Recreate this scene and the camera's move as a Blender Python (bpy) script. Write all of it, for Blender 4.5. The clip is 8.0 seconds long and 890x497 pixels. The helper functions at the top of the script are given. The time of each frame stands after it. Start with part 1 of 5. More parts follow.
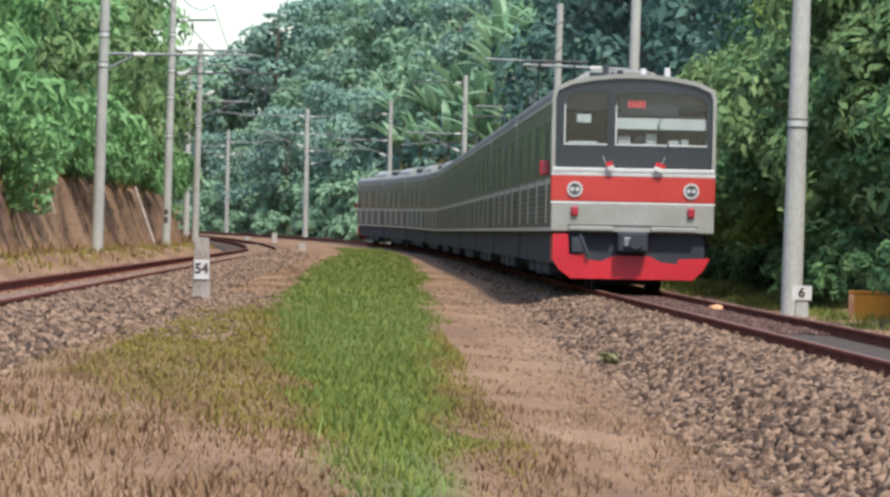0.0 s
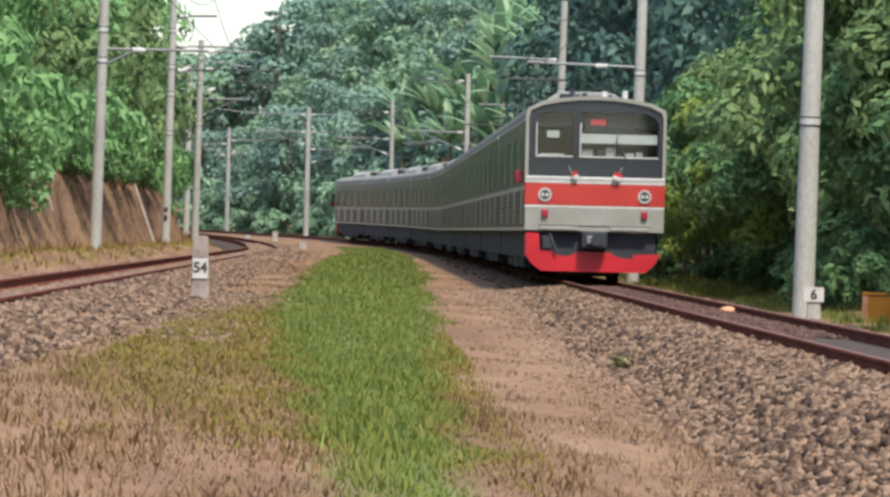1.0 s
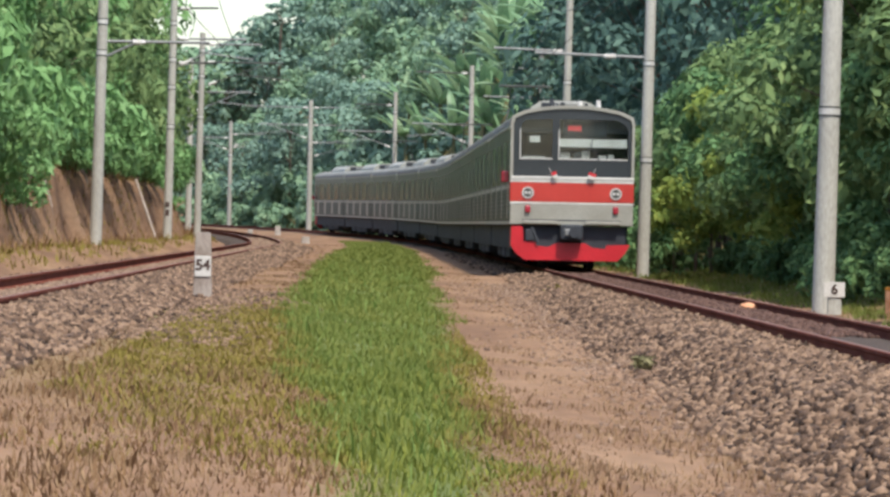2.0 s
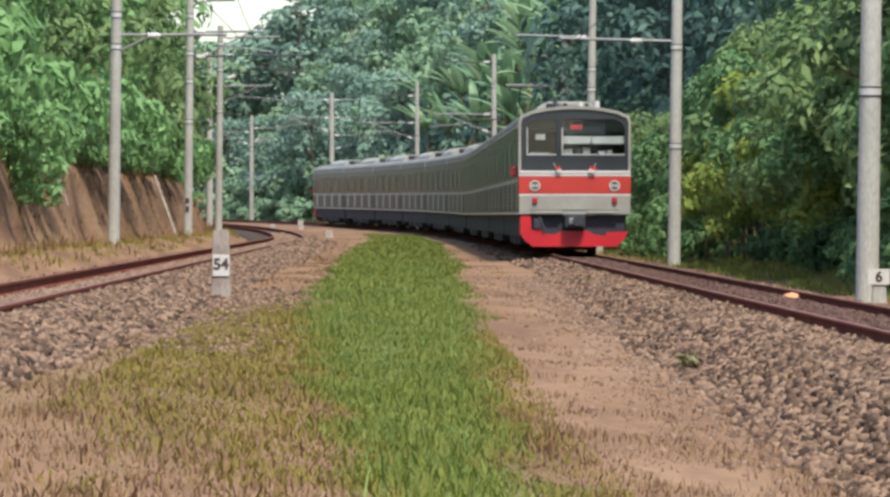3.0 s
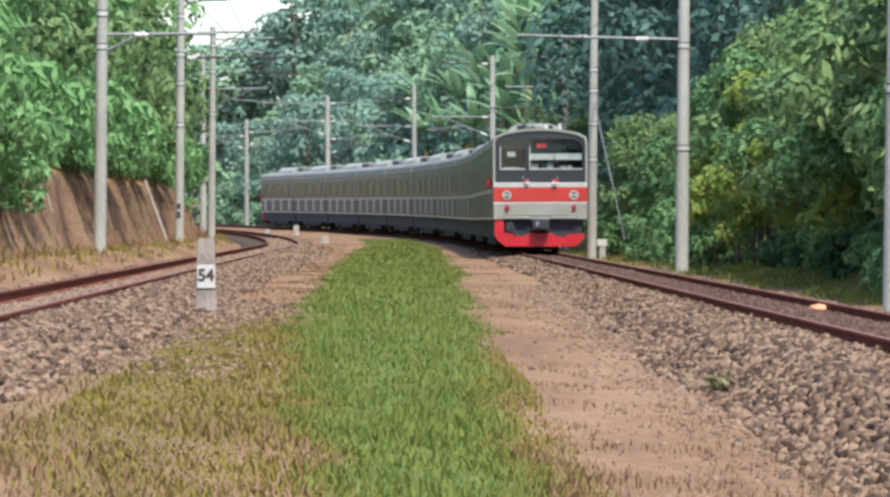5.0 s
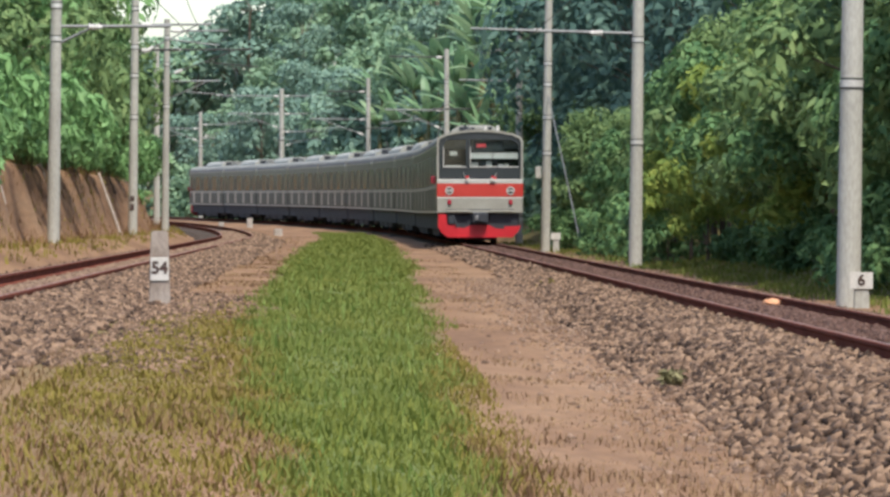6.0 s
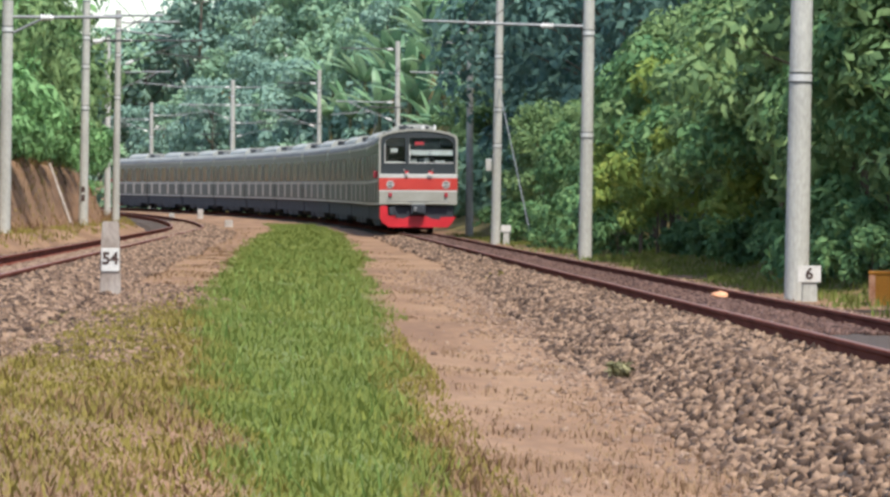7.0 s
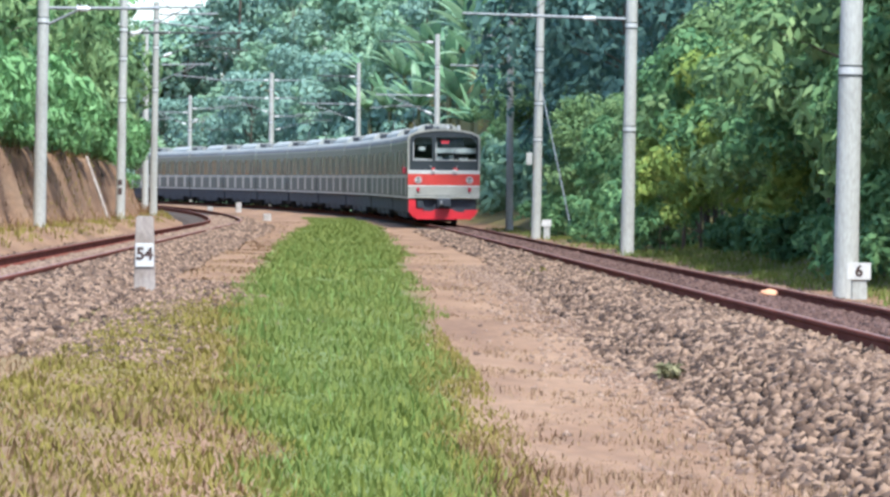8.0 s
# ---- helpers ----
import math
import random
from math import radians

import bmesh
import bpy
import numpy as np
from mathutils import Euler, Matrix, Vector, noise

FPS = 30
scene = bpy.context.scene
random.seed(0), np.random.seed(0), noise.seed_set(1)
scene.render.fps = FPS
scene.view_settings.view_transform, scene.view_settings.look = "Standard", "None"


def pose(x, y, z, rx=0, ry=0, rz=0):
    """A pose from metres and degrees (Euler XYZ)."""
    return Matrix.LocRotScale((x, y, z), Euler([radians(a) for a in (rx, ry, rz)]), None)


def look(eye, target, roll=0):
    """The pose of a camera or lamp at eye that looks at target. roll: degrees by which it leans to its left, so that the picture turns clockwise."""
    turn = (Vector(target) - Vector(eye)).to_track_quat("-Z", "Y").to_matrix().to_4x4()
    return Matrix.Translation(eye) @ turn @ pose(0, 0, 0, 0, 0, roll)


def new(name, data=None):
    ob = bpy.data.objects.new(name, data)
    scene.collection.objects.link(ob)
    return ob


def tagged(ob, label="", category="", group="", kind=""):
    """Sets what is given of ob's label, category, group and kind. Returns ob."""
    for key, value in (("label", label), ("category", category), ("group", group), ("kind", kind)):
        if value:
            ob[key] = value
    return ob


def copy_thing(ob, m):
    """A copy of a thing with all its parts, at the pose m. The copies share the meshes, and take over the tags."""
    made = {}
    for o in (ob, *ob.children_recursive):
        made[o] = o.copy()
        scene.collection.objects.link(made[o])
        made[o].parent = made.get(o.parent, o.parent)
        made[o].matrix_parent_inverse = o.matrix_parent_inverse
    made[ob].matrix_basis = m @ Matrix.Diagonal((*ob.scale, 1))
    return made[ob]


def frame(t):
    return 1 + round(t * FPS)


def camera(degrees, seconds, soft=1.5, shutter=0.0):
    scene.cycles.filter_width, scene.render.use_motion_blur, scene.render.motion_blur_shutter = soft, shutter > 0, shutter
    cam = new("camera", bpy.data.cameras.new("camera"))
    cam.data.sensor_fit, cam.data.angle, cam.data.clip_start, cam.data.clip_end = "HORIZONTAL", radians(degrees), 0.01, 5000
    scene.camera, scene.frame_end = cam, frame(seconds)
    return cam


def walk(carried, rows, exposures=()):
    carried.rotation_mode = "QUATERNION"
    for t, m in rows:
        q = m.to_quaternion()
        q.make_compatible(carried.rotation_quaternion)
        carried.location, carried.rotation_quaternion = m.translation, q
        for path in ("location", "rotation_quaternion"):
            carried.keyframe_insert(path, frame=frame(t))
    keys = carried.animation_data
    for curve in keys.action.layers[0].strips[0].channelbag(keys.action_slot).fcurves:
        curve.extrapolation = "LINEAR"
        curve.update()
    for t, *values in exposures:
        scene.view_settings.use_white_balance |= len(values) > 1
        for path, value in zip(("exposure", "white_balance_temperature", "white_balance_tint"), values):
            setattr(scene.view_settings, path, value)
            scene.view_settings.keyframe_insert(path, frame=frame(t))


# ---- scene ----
# ---- camera and its path ----
cam = camera(9.816, 8.0, soft=2.8)
# seconds, eye x, y, z, turn to the right, tilt up, lean (degrees)
PATH = [
    (0.0, 0.232, -9.162, 0.938, -0.1624, -0.1758, 1.1501),
    (0.5, 0.209, -8.536, 0.939, -0.1815, -0.1682, 1.2422),
    (1.0, 0.167, -7.372, 0.933, -0.1683, -0.1838, 1.3664),
    (2.5, -0.001, -3.714, 0.978, -0.2792, -0.3236, 0.6531),
    (3.0, -0.028, -2.046, 0.990, -0.4525, -0.3698, 0.0136),
    (3.5, -0.064, -0.079, 1.014, -0.5877, -0.3613, -0.3059),
    (4.0, -0.106, 1.840, 1.018, -0.6367, -0.3022, -0.2530),
    (5.5, -0.119, 2.576, 1.024, -0.1847, -0.3563, -0.0745),
    (6.0, -0.120, 2.566, 1.024, 0.0936, -0.4011, 0.0154),
    (6.5, -0.119, 2.509, 1.035, 0.3822, -0.4519, 0.1008),
    (7.0, -0.112, 2.310, 1.025, 0.6408, -0.4881, 0.2574),
    (7.5, -0.126, 2.926, 1.035, 0.5493, -0.5385, 0.3370),
    (8.0, -0.138, 3.790, 1.038, 0.2134, -0.5597, 0.4008),
]


def aim(x, y, z, yaw, tilt, lean):
    a, b = radians(yaw), radians(tilt)
    way = Vector((math.sin(a) * math.cos(b), math.cos(a) * math.cos(b), math.sin(b)))
    return look((x, y, z), Vector((x, y, z)) + way * 100, lean)


walk(cam, [(r[0], aim(*r[1:])) for r in PATH], [(0.0, 0.90, 6250, 9), (1.0, 0.90, 6550, 10), (4.0, 0.90, 6600, 10), (5.5, 1.16, 6100, 8), (6.0, 0.86, 6600, 10), (6.5, 0.92, 6600, 10), (7.0, 1.10, 6350, 9), (7.5, 1.45, 5700, 7), (8.0, 1.47, 5650, 7)])

# ---- world, sun, exposure ----
SUN_DIR = Vector((0.20, -0.46, 0.865)).normalized()
world = bpy.data.worlds.new("sky")
scene.world = world
world.use_nodes = True
wn = world.node_tree
sky = wn.nodes.new("ShaderNodeTexSky")
sky.sky_type, sky.sun_disc = "NISHITA", False
sky.sun_elevation = math.asin(SUN_DIR.z)
sky.sun_rotation = math.atan2(SUN_DIR.x, SUN_DIR.y)
sky.air_density, sky.dust_density, sky.ozone_density = 1.0, 1.5, 1.0
wn.links.new(sky.outputs[0], wn.nodes["Background"].inputs[0])
wn.nodes["Background"].inputs[1].default_value = 0.15
sun = new("sun", bpy.data.lights.new("sun", "SUN"))
sun.data.energy, sun.data.angle, sun.data.color = 3.1, radians(4), (1.0, 0.95, 0.86)
sun.matrix_world = look(SUN_DIR * 300, (0, 0, 0))


# ---- materials ----
def shade(name, colors, scale=4.0, rough=0.8, metal=0.0, bump=0.2, fine=40.0, island=0.0, objvar=0.0, spec=0.3, detail=5.0, translucent=0.0, space="Object", stretch=(1, 1, 1), dist=0.02):
    """Colours mixed by coarse noise, darkened and lightened by fine noise, with bump; island and objvar add variation per leaf or piece."""
    m = bpy.data.materials.new(name)
    m.use_nodes = True
    nt = m.node_tree
    n, lk = nt.nodes, nt.links
    b = n["Principled BSDF"]
    b.inputs["Roughness"].default_value, b.inputs["Metallic"].default_value = rough, metal
    b.inputs["Specular IOR Level"].default_value = spec
    tc = n.new("ShaderNodeTexCoord")
    mp = n.new("ShaderNodeMapping")
    mp.inputs["Scale"].default_value = stretch
    lk.new(tc.outputs[space], mp.inputs[0])
    big = n.new("ShaderNodeTexNoise")
    big.inputs["Scale"].default_value, big.inputs["Detail"].default_value = scale, detail
    lk.new(mp.outputs[0], big.inputs["Vector"])
    small = n.new("ShaderNodeTexNoise")
    small.inputs["Scale"].default_value, small.inputs["Detail"].default_value = fine, 3.0
    lk.new(mp.outputs[0], small.inputs["Vector"])
    fac = big.outputs["Fac"]

    def math_node(op, a, c):
        k = n.new("ShaderNodeMath")
        k.operation = op
        for i, v in enumerate((a, c)):
            if isinstance(v, (int, float)):
                k.inputs[i].default_value = v
            else:
                lk.new(v, k.inputs[i])
        return k.outputs[0]
    if island:
        g = n.new("ShaderNodeNewGeometry")
        fac = math_node("ADD", math_node("MULTIPLY", fac, 1 - island), math_node("MULTIPLY", g.outputs["Random Per Island"], island))
    if objvar:
        o = n.new("ShaderNodeObjectInfo")
        fac = math_node("ADD", math_node("MULTIPLY", fac, 1 - objvar), math_node("MULTIPLY", o.outputs["Random"], objvar))
    ramp = n.new("ShaderNodeValToRGB")
    e = ramp.color_ramp.elements
    lo, hi = (0.3, 0.7) if not island and not objvar else (0.15, 0.85)
    e[0].position, e[1].position = lo, hi
    e[0].color, e[1].color = (*colors[0], 1), (*colors[-1], 1)
    for i, c in enumerate(colors[1:-1]):
        k = e.new(lo + (hi - lo) * (i + 1) / (len(colors) - 1))
        k.color = (*c, 1)
    lk.new(fac, ramp.inputs[0])
    mix = n.new("ShaderNodeMix")
    mix.data_type, mix.blend_type = "RGBA", "OVERLAY"
    mix.inputs[0].default_value = 0.35
    lk.new(ramp.outputs[0], mix.inputs[6])
    lk.new(small.outputs["Fac"], mix.inputs[7])
    lk.new(mix.outputs[2], b.inputs["Base Color"])
    if bump:
        bp = n.new("ShaderNodeBump")
        bp.inputs["Strength"].default_value, bp.inputs["Distance"].default_value = bump, dist
        lk.new(small.outputs["Fac"], bp.inputs["Height"])
        lk.new(bp.outputs[0], b.inputs["Normal"])
    if translucent:
        t = n.new("ShaderNodeBsdfTranslucent")
        lk.new(mix.outputs[2], t.inputs[0])
        ms = n.new("ShaderNodeMixShader")
        ms.inputs[0].default_value = translucent
        lk.new(b.outputs[0], ms.inputs[1])
        lk.new(t.outputs[0], ms.inputs[2])
        lk.new(ms.outputs[0], n["Material Output"].inputs[0])
    return m


def glass(name, tint, rough=0.05, level=0.5):
    m = bpy.data.materials.new(name)
    m.use_nodes = True
    b = m.node_tree.nodes["Principled BSDF"]
    b.inputs["Base Color"].default_value = (*tint, 1)
    b.inputs["Roughness"].default_value, b.inputs["Transmission Weight"].default_value, b.inputs["IOR"].default_value = rough, 1.0, 1.45
    b.inputs["Specular IOR Level"].default_value = level
    return m


def glow(name, color, strength):
    m = bpy.data.materials.new(name)
    m.use_nodes = True
    b = m.node_tree.nodes["Principled BSDF"]
    b.inputs["Base Color"].default_value = (*color, 1)
    b.inputs["Emission Color"].default_value, b.inputs["Emission Strength"].default_value = (*color, 1), strength
    return m


M_CONCRETE = shade("concrete", [(0.249, 0.241, 0.213), (0.353, 0.344, 0.304), (0.430, 0.417, 0.375)], 1.5, 0.85, bump=0.3, fine=30, objvar=0.25, stretch=(1, 1, 0.35))
M_CONCRETE_DARK = shade("sleeper_concrete", [(0.131, 0.098, 0.074), (0.221, 0.180, 0.139)], 3, 0.9, bump=0.3, objvar=0.4)
M_RAIL = shade("rusty_rail", [(0.105, 0.026, 0.015), (0.17, 0.050, 0.030)], 1.2, 0.92, bump=0.2, fine=25, spec=0.1)
M_RAILTOP = shade("rail_running_surface", [(0.15, 0.072, 0.050), (0.21, 0.11, 0.08)], 2, 0.6, 0.15, bump=0.05)
M_SOIL = shade("dry_soil", [(0.116, 0.061, 0.032), (0.189, 0.106, 0.056), (0.236, 0.143, 0.08)], 0.9, 0.95, bump=0.6, fine=9, dist=0.04, stretch=(1, 0.22, 1))
M_BED = shade("ballast_bed", [(0.040, 0.028, 0.021), (0.080, 0.058, 0.044)], 9, 0.95, bump=0.8, fine=16, dist=0.05)
M_STONE = shade("ballast_stone", [(0.032, 0.018, 0.011), (0.131, 0.081, 0.052), (0.241, 0.158, 0.103)], 1.0, 0.9, bump=0.3, fine=30, island=0.8)
M_GRASS = shade("green_grass", [(0.082, 0.122, 0.022), (0.13, 0.158, 0.028), (0.2, 0.2, 0.04)], 0.35, 0.7, bump=0, island=0.3, translucent=0.3)
M_LIME = shade("lime_grass", [(0.13, 0.15, 0.02), (0.18, 0.2, 0.028), (0.24, 0.24, 0.045)], 0.5, 0.7, bump=0, island=0.4, translucent=0.3)
M_OLIVE = shade("olive_grass", [(0.14, 0.115, 0.02), (0.178, 0.146, 0.027), (0.215, 0.165, 0.04)], 0.5, 0.8, bump=0, island=0.6, translucent=0.25)
M_STRAW = shade("dry_straw", [(0.16, 0.093, 0.05), (0.212, 0.134, 0.073), (0.26, 0.175, 0.098)], 0.6, 0.85, bump=0, island=0.7, translucent=0.15)
M_LEAF_LIGHT = shade("bright_leaf", [(0.103, 0.213, 0.075), (0.176, 0.331, 0.126), (0.278, 0.449, 0.201)], 0.35, 0.72, bump=0, spec=0.15, island=0.5, translucent=0.35)
M_LEAF_MID = shade("mid_leaf", [(0.058, 0.135, 0.062), (0.118, 0.222, 0.09), (0.215, 0.325, 0.13)], 0.35, 0.72, bump=0, spec=0.15, island=0.5, translucent=0.3)
M_LEAF_YELLOW = shade("yellow_leaf", [(0.1, 0.17, 0.045), (0.23, 0.305, 0.07), (0.38, 0.41, 0.105)], 0.4, 0.72, bump=0, spec=0.15, island=0.5, translucent=0.35)
M_LEAF_OLIVE = shade("olive_leaf", [(0.075, 0.135, 0.062), (0.16, 0.25, 0.1), (0.27, 0.36, 0.15)], 0.35, 0.72, bump=0, spec=0.15, island=0.5, translucent=0.35)
# Distance haze put into the leaf colour: paler and bluer than near foliage.
M_LEAF_HAZE = shade("hazed_blue_leaf", [(0.125, 0.217, 0.174), (0.18, 0.292, 0.222), (0.25, 0.37, 0.28)], 0.2, 0.6, bump=0, island=0.5, translucent=0.3)
# Dark bluish leaf colour stands in for deep shade under the canopy.
M_LEAF_SHADE = shade("painted_shade_leaf", [(0.048, 0.105, 0.092), (0.083, 0.153, 0.125), (0.13, 0.21, 0.162)], 0.3, 0.7, bump=0, spec=0.15, island=0.4, translucent=0.2)
# Darker than the bushes' leaves: shade at their foot put into the colour.
M_LEAF_FOOTSHADE = shade("shaded_undergrowth_leaf", [(0.045, 0.1, 0.042), (0.085, 0.16, 0.068), (0.15, 0.235, 0.09)], 0.3, 0.7, bump=0, spec=0.15, island=0.4, translucent=0.25)
M_BARK = shade("bark", [(0.057, 0.045, 0.033), (0.139, 0.107, 0.078)], 3, 0.9, bump=0.7, fine=20, stretch=(1, 1, 0.2))
# Green cast of both side steels imitates foliage reflected in bare metal.
M_STEEL = shade("foliage_tinted_steel", [(0.105, 0.122, 0.094), (0.142, 0.16, 0.125)], 0.8, 0.42, 0.25, bump=0.05, fine=14, objvar=0.2)
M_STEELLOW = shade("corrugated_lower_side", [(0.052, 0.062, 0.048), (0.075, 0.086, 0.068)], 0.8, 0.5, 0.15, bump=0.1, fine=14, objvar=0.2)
M_DOOR = shade("stainless_door", [(0.46, 0.43, 0.36), (0.58, 0.545, 0.465)], 1.5, 0.42, 0.35, bump=0.05, objvar=0.3)
M_FRONT = shade("grey_front_panel", [(0.262, 0.254, 0.217), (0.320, 0.312, 0.271)], 1.5, 0.45, 0.1, bump=0.05)
M_TRIM = shade("pale_metal_trim", [(0.476, 0.467, 0.435), (0.574, 0.566, 0.533)], 3, 0.4, 0.2, bump=0.03)
M_RED = shade("red_paint", [(0.377, 0.030, 0.021), (0.443, 0.041, 0.029)], 1.5, 0.4, bump=0.03, spec=0.5)
M_SKIRT = shade("bright_red_paint", [(0.418, 0.009, 0.016), (0.501, 0.014, 0.023)], 2, 0.45, bump=0.03, spec=0.5)
M_BLACK = shade("black_gloss", [(0.022, 0.027, 0.031), (0.034, 0.039, 0.044)], 1, 0.22, bump=0.0, spec=0.5)
# Black lifted towards blue in its base colour to imitate haze.
M_UNDER = shade("underframe_black", [(0.024, 0.028, 0.035), (0.048, 0.053, 0.062)], 2, 0.8, bump=0.2)
M_ROOF = shade("grey_roof", [(0.164, 0.168, 0.156), (0.238, 0.238, 0.221)], 0.6, 0.8, bump=0.15, fine=10)
M_AC = shade("roof_unit_grey", [(0.28, 0.287, 0.26), (0.38, 0.38, 0.345)], 1.2, 0.7, bump=0.1)
M_WHITE = shade("white_paint", [(0.45, 0.43, 0.39), (0.6, 0.58, 0.54)], 2.5, 0.6, bump=0.1)
M_MARKER = shade("dirty_whitewash", [(0.28, 0.25, 0.22), (0.42, 0.39, 0.35)], 5, 0.85, bump=0.3)
M_ORANGE = shade("orange_paint", [(0.410, 0.164, 0.012), (0.508, 0.221, 0.025)], 2.0, 0.6, bump=0.1)
M_PEACH = shade("orange_cloth", [(0.48, 0.21, 0.10), (0.60, 0.33, 0.19)], 8.0, 0.9, bump=0.4)
M_INTERIOR = shade("cab_interior", [(0.13, 0.15, 0.16), (0.19, 0.21, 0.22)], 2, 0.8, bump=0.1)
M_WIRE = shade("copper_wire", [(0.041, 0.041, 0.041), (0.074, 0.070, 0.066)], 2, 0.6, 0.5, bump=0)
M_GALV = shade("galvanised_arm", [(0.17, 0.175, 0.175), (0.25, 0.255, 0.255)], 2, 0.55, 0.4, bump=0.05)
M_DARKARM = shade("dark_painted_arm", [(0.041, 0.045, 0.041), (0.082, 0.082, 0.078)], 2, 0.7, 0.1, bump=0.05)
M_INSUL = shade("insulator", [(0.492, 0.476, 0.443), (0.615, 0.599, 0.574)], 4, 0.3, bump=0, spec=0.6)
M_RUSTSTONE = shade("rusty_stone", [(0.035, 0.017, 0.012), (0.08, 0.042, 0.031), (0.125, 0.072, 0.055)], 1.0, 0.9, bump=0.3, fine=30, island=0.8)
M_SOILSTONE = shade("soil_stained_stone", [(0.1, 0.062, 0.042), (0.175, 0.113, 0.077), (0.25, 0.17, 0.118)], 1.0, 0.9, bump=0.3, fine=30, island=0.8)
M_STUMP = shade("weathered_post", [(0.17, 0.13, 0.105), (0.27, 0.225, 0.19), (0.33, 0.29, 0.255)], 4.0, 0.9, bump=0.4, fine=25, stretch=(1, 1, 0.6))
M_DIGIT = shade("faded_brown_paint", [(0.035, 0.02, 0.018), (0.08, 0.05, 0.042)], 20, 0.8, bump=0)
M_GRASSTALL = shade("fresh_grass", [(0.09, 0.15, 0.03), (0.15, 0.23, 0.05), (0.24, 0.31, 0.09)], 0.5, 0.7, bump=0, island=0.6, translucent=0.35)
M_STRAWDARK = shade("dark_straw", [(0.115, 0.063, 0.033), (0.165, 0.095, 0.046), (0.215, 0.13, 0.064)], 0.6, 0.9, bump=0, island=0.7, translucent=0.1)
# Mid-green far leaves, lightened in base colour to imitate haze.
M_LEAF_FARHAZE = shade("hazed_far_leaf", [(0.135, 0.245, 0.16), (0.2, 0.325, 0.195), (0.28, 0.395, 0.24)], 0.2, 0.6, bump=0, island=0.5, translucent=0.3)
M_BANANA = shade("banana_leaf", [(0.11, 0.22, 0.12), (0.2, 0.33, 0.17), (0.34, 0.46, 0.27)], 1.2, 0.45, bump=0.1, fine=12, objvar=0.5, translucent=0.35)
M_BANANASTEM = shade("banana_stem", [(0.098, 0.098, 0.041), (0.197, 0.172, 0.082)], 3, 0.7, bump=0.2, stretch=(1, 1, 0.2))
M_GLASS = glass("tinted_glass", (0.02, 0.026, 0.03), 0.22, 0.15)
M_SCREEN = glass("windscreen", (0.52, 0.60, 0.64))
M_REDLENS = shade("red_lens", [(0.26, 0.010, 0.022), (0.36, 0.02, 0.04)], 5, 0.25, bump=0, spec=0.6)
M_LED = glow("red_display", (0.8, 0.06, 0.07), 0.35)


def cover_on(m, name, color):
    """Where the named value of the ground is high, grass and its litter tint the soil."""
    nt = m.node_tree
    n, lk = nt.nodes, nt.links
    b = n["Principled BSDF"]
    old = b.inputs["Base Color"].links[0].from_socket
    at = n.new("ShaderNodeAttribute")
    at.attribute_name = name
    no = n.new("ShaderNodeTexNoise")
    no.inputs["Scale"].default_value = 6.0
    ad = n.new("ShaderNodeMath")
    ad.operation = "MULTIPLY_ADD"
    lk.new(no.outputs["Fac"], ad.inputs[0])
    ad.inputs[1].default_value = 0.8
    lk.new(at.outputs["Fac"], ad.inputs[2])
    ra = n.new("ShaderNodeMapRange")
    ra.inputs["From Min"].default_value, ra.inputs["From Max"].default_value = 0.55, 1.15
    lk.new(ad.outputs[0], ra.inputs["Value"])
    mx = n.new("ShaderNodeMix")
    mx.data_type = "RGBA"
    lk.new(ra.outputs[0], mx.inputs[0])
    lk.new(old, mx.inputs[6])
    mx.inputs[7].default_value = (*color, 1)
    lk.new(mx.outputs[2], b.inputs["Base Color"])


cover_on(M_SOIL, "cover", (0.142, 0.112, 0.034))
cover_on(M_SOIL, "turf", (0.095, 0.118, 0.026))


# ---- mesh helpers ----
def part(name, bm, material, parent=None, label="", smooth=False):
    me = bpy.data.meshes.new(name)
    bm.normal_update()
    bm.to_mesh(me)
    bm.free()
    me.materials.append(material)
    if smooth:
        me.shade_smooth()
    ob = new(name, me)
    ob.parent = parent
    if label:
        tagged(ob, label)
    return ob


def clear(pane):
    """Let daylight through a pane."""
    pane.visible_shadow = False
    return pane


def raw(name, verts, faces, material, parent=None):
    me = bpy.data.meshes.new(name)
    me.from_pydata(verts, [], faces)
    me.materials.append(material)
    ob = new(name, me)
    ob.parent = parent
    return ob


def bulk(name, verts, tris, material, parent=None):
    """A mesh from numpy arrays of vertices and triangles."""
    me = bpy.data.meshes.new(name)
    me.vertices.add(len(verts))
    me.vertices.foreach_set("co", np.ascontiguousarray(verts, dtype=np.float32).ravel())
    me.loops.add(len(tris) * 3)
    me.loops.foreach_set("vertex_index", np.ascontiguousarray(tris, dtype=np.int32).ravel())
    me.polygons.add(len(tris))
    me.polygons.foreach_set("loop_start", np.arange(0, len(tris) * 3, 3, dtype=np.int32))
    me.update(calc_edges=True)
    me.materials.append(material)
    ob = new(name, me)
    ob.parent = parent
    return ob


def empty(name, m, parent=None):
    ob = new(name)
    ob.matrix_basis = m
    ob.parent = parent
    return ob


def box(bm, x0, x1, y0, y1, z0, z1, bevel=0.0):
    v = bmesh.ops.create_cube(bm, size=1.0, matrix=Matrix.LocRotScale(((x0 + x1) / 2, (y0 + y1) / 2, (z0 + z1) / 2), None, (x1 - x0, y1 - y0, z1 - z0)))["verts"]
    if bevel:
        es = list({e for w in v for e in w.link_edges})
        bmesh.ops.bevel(bm, geom=es, offset=bevel, segments=2, affect="EDGES", profile=0.5)
    return bm


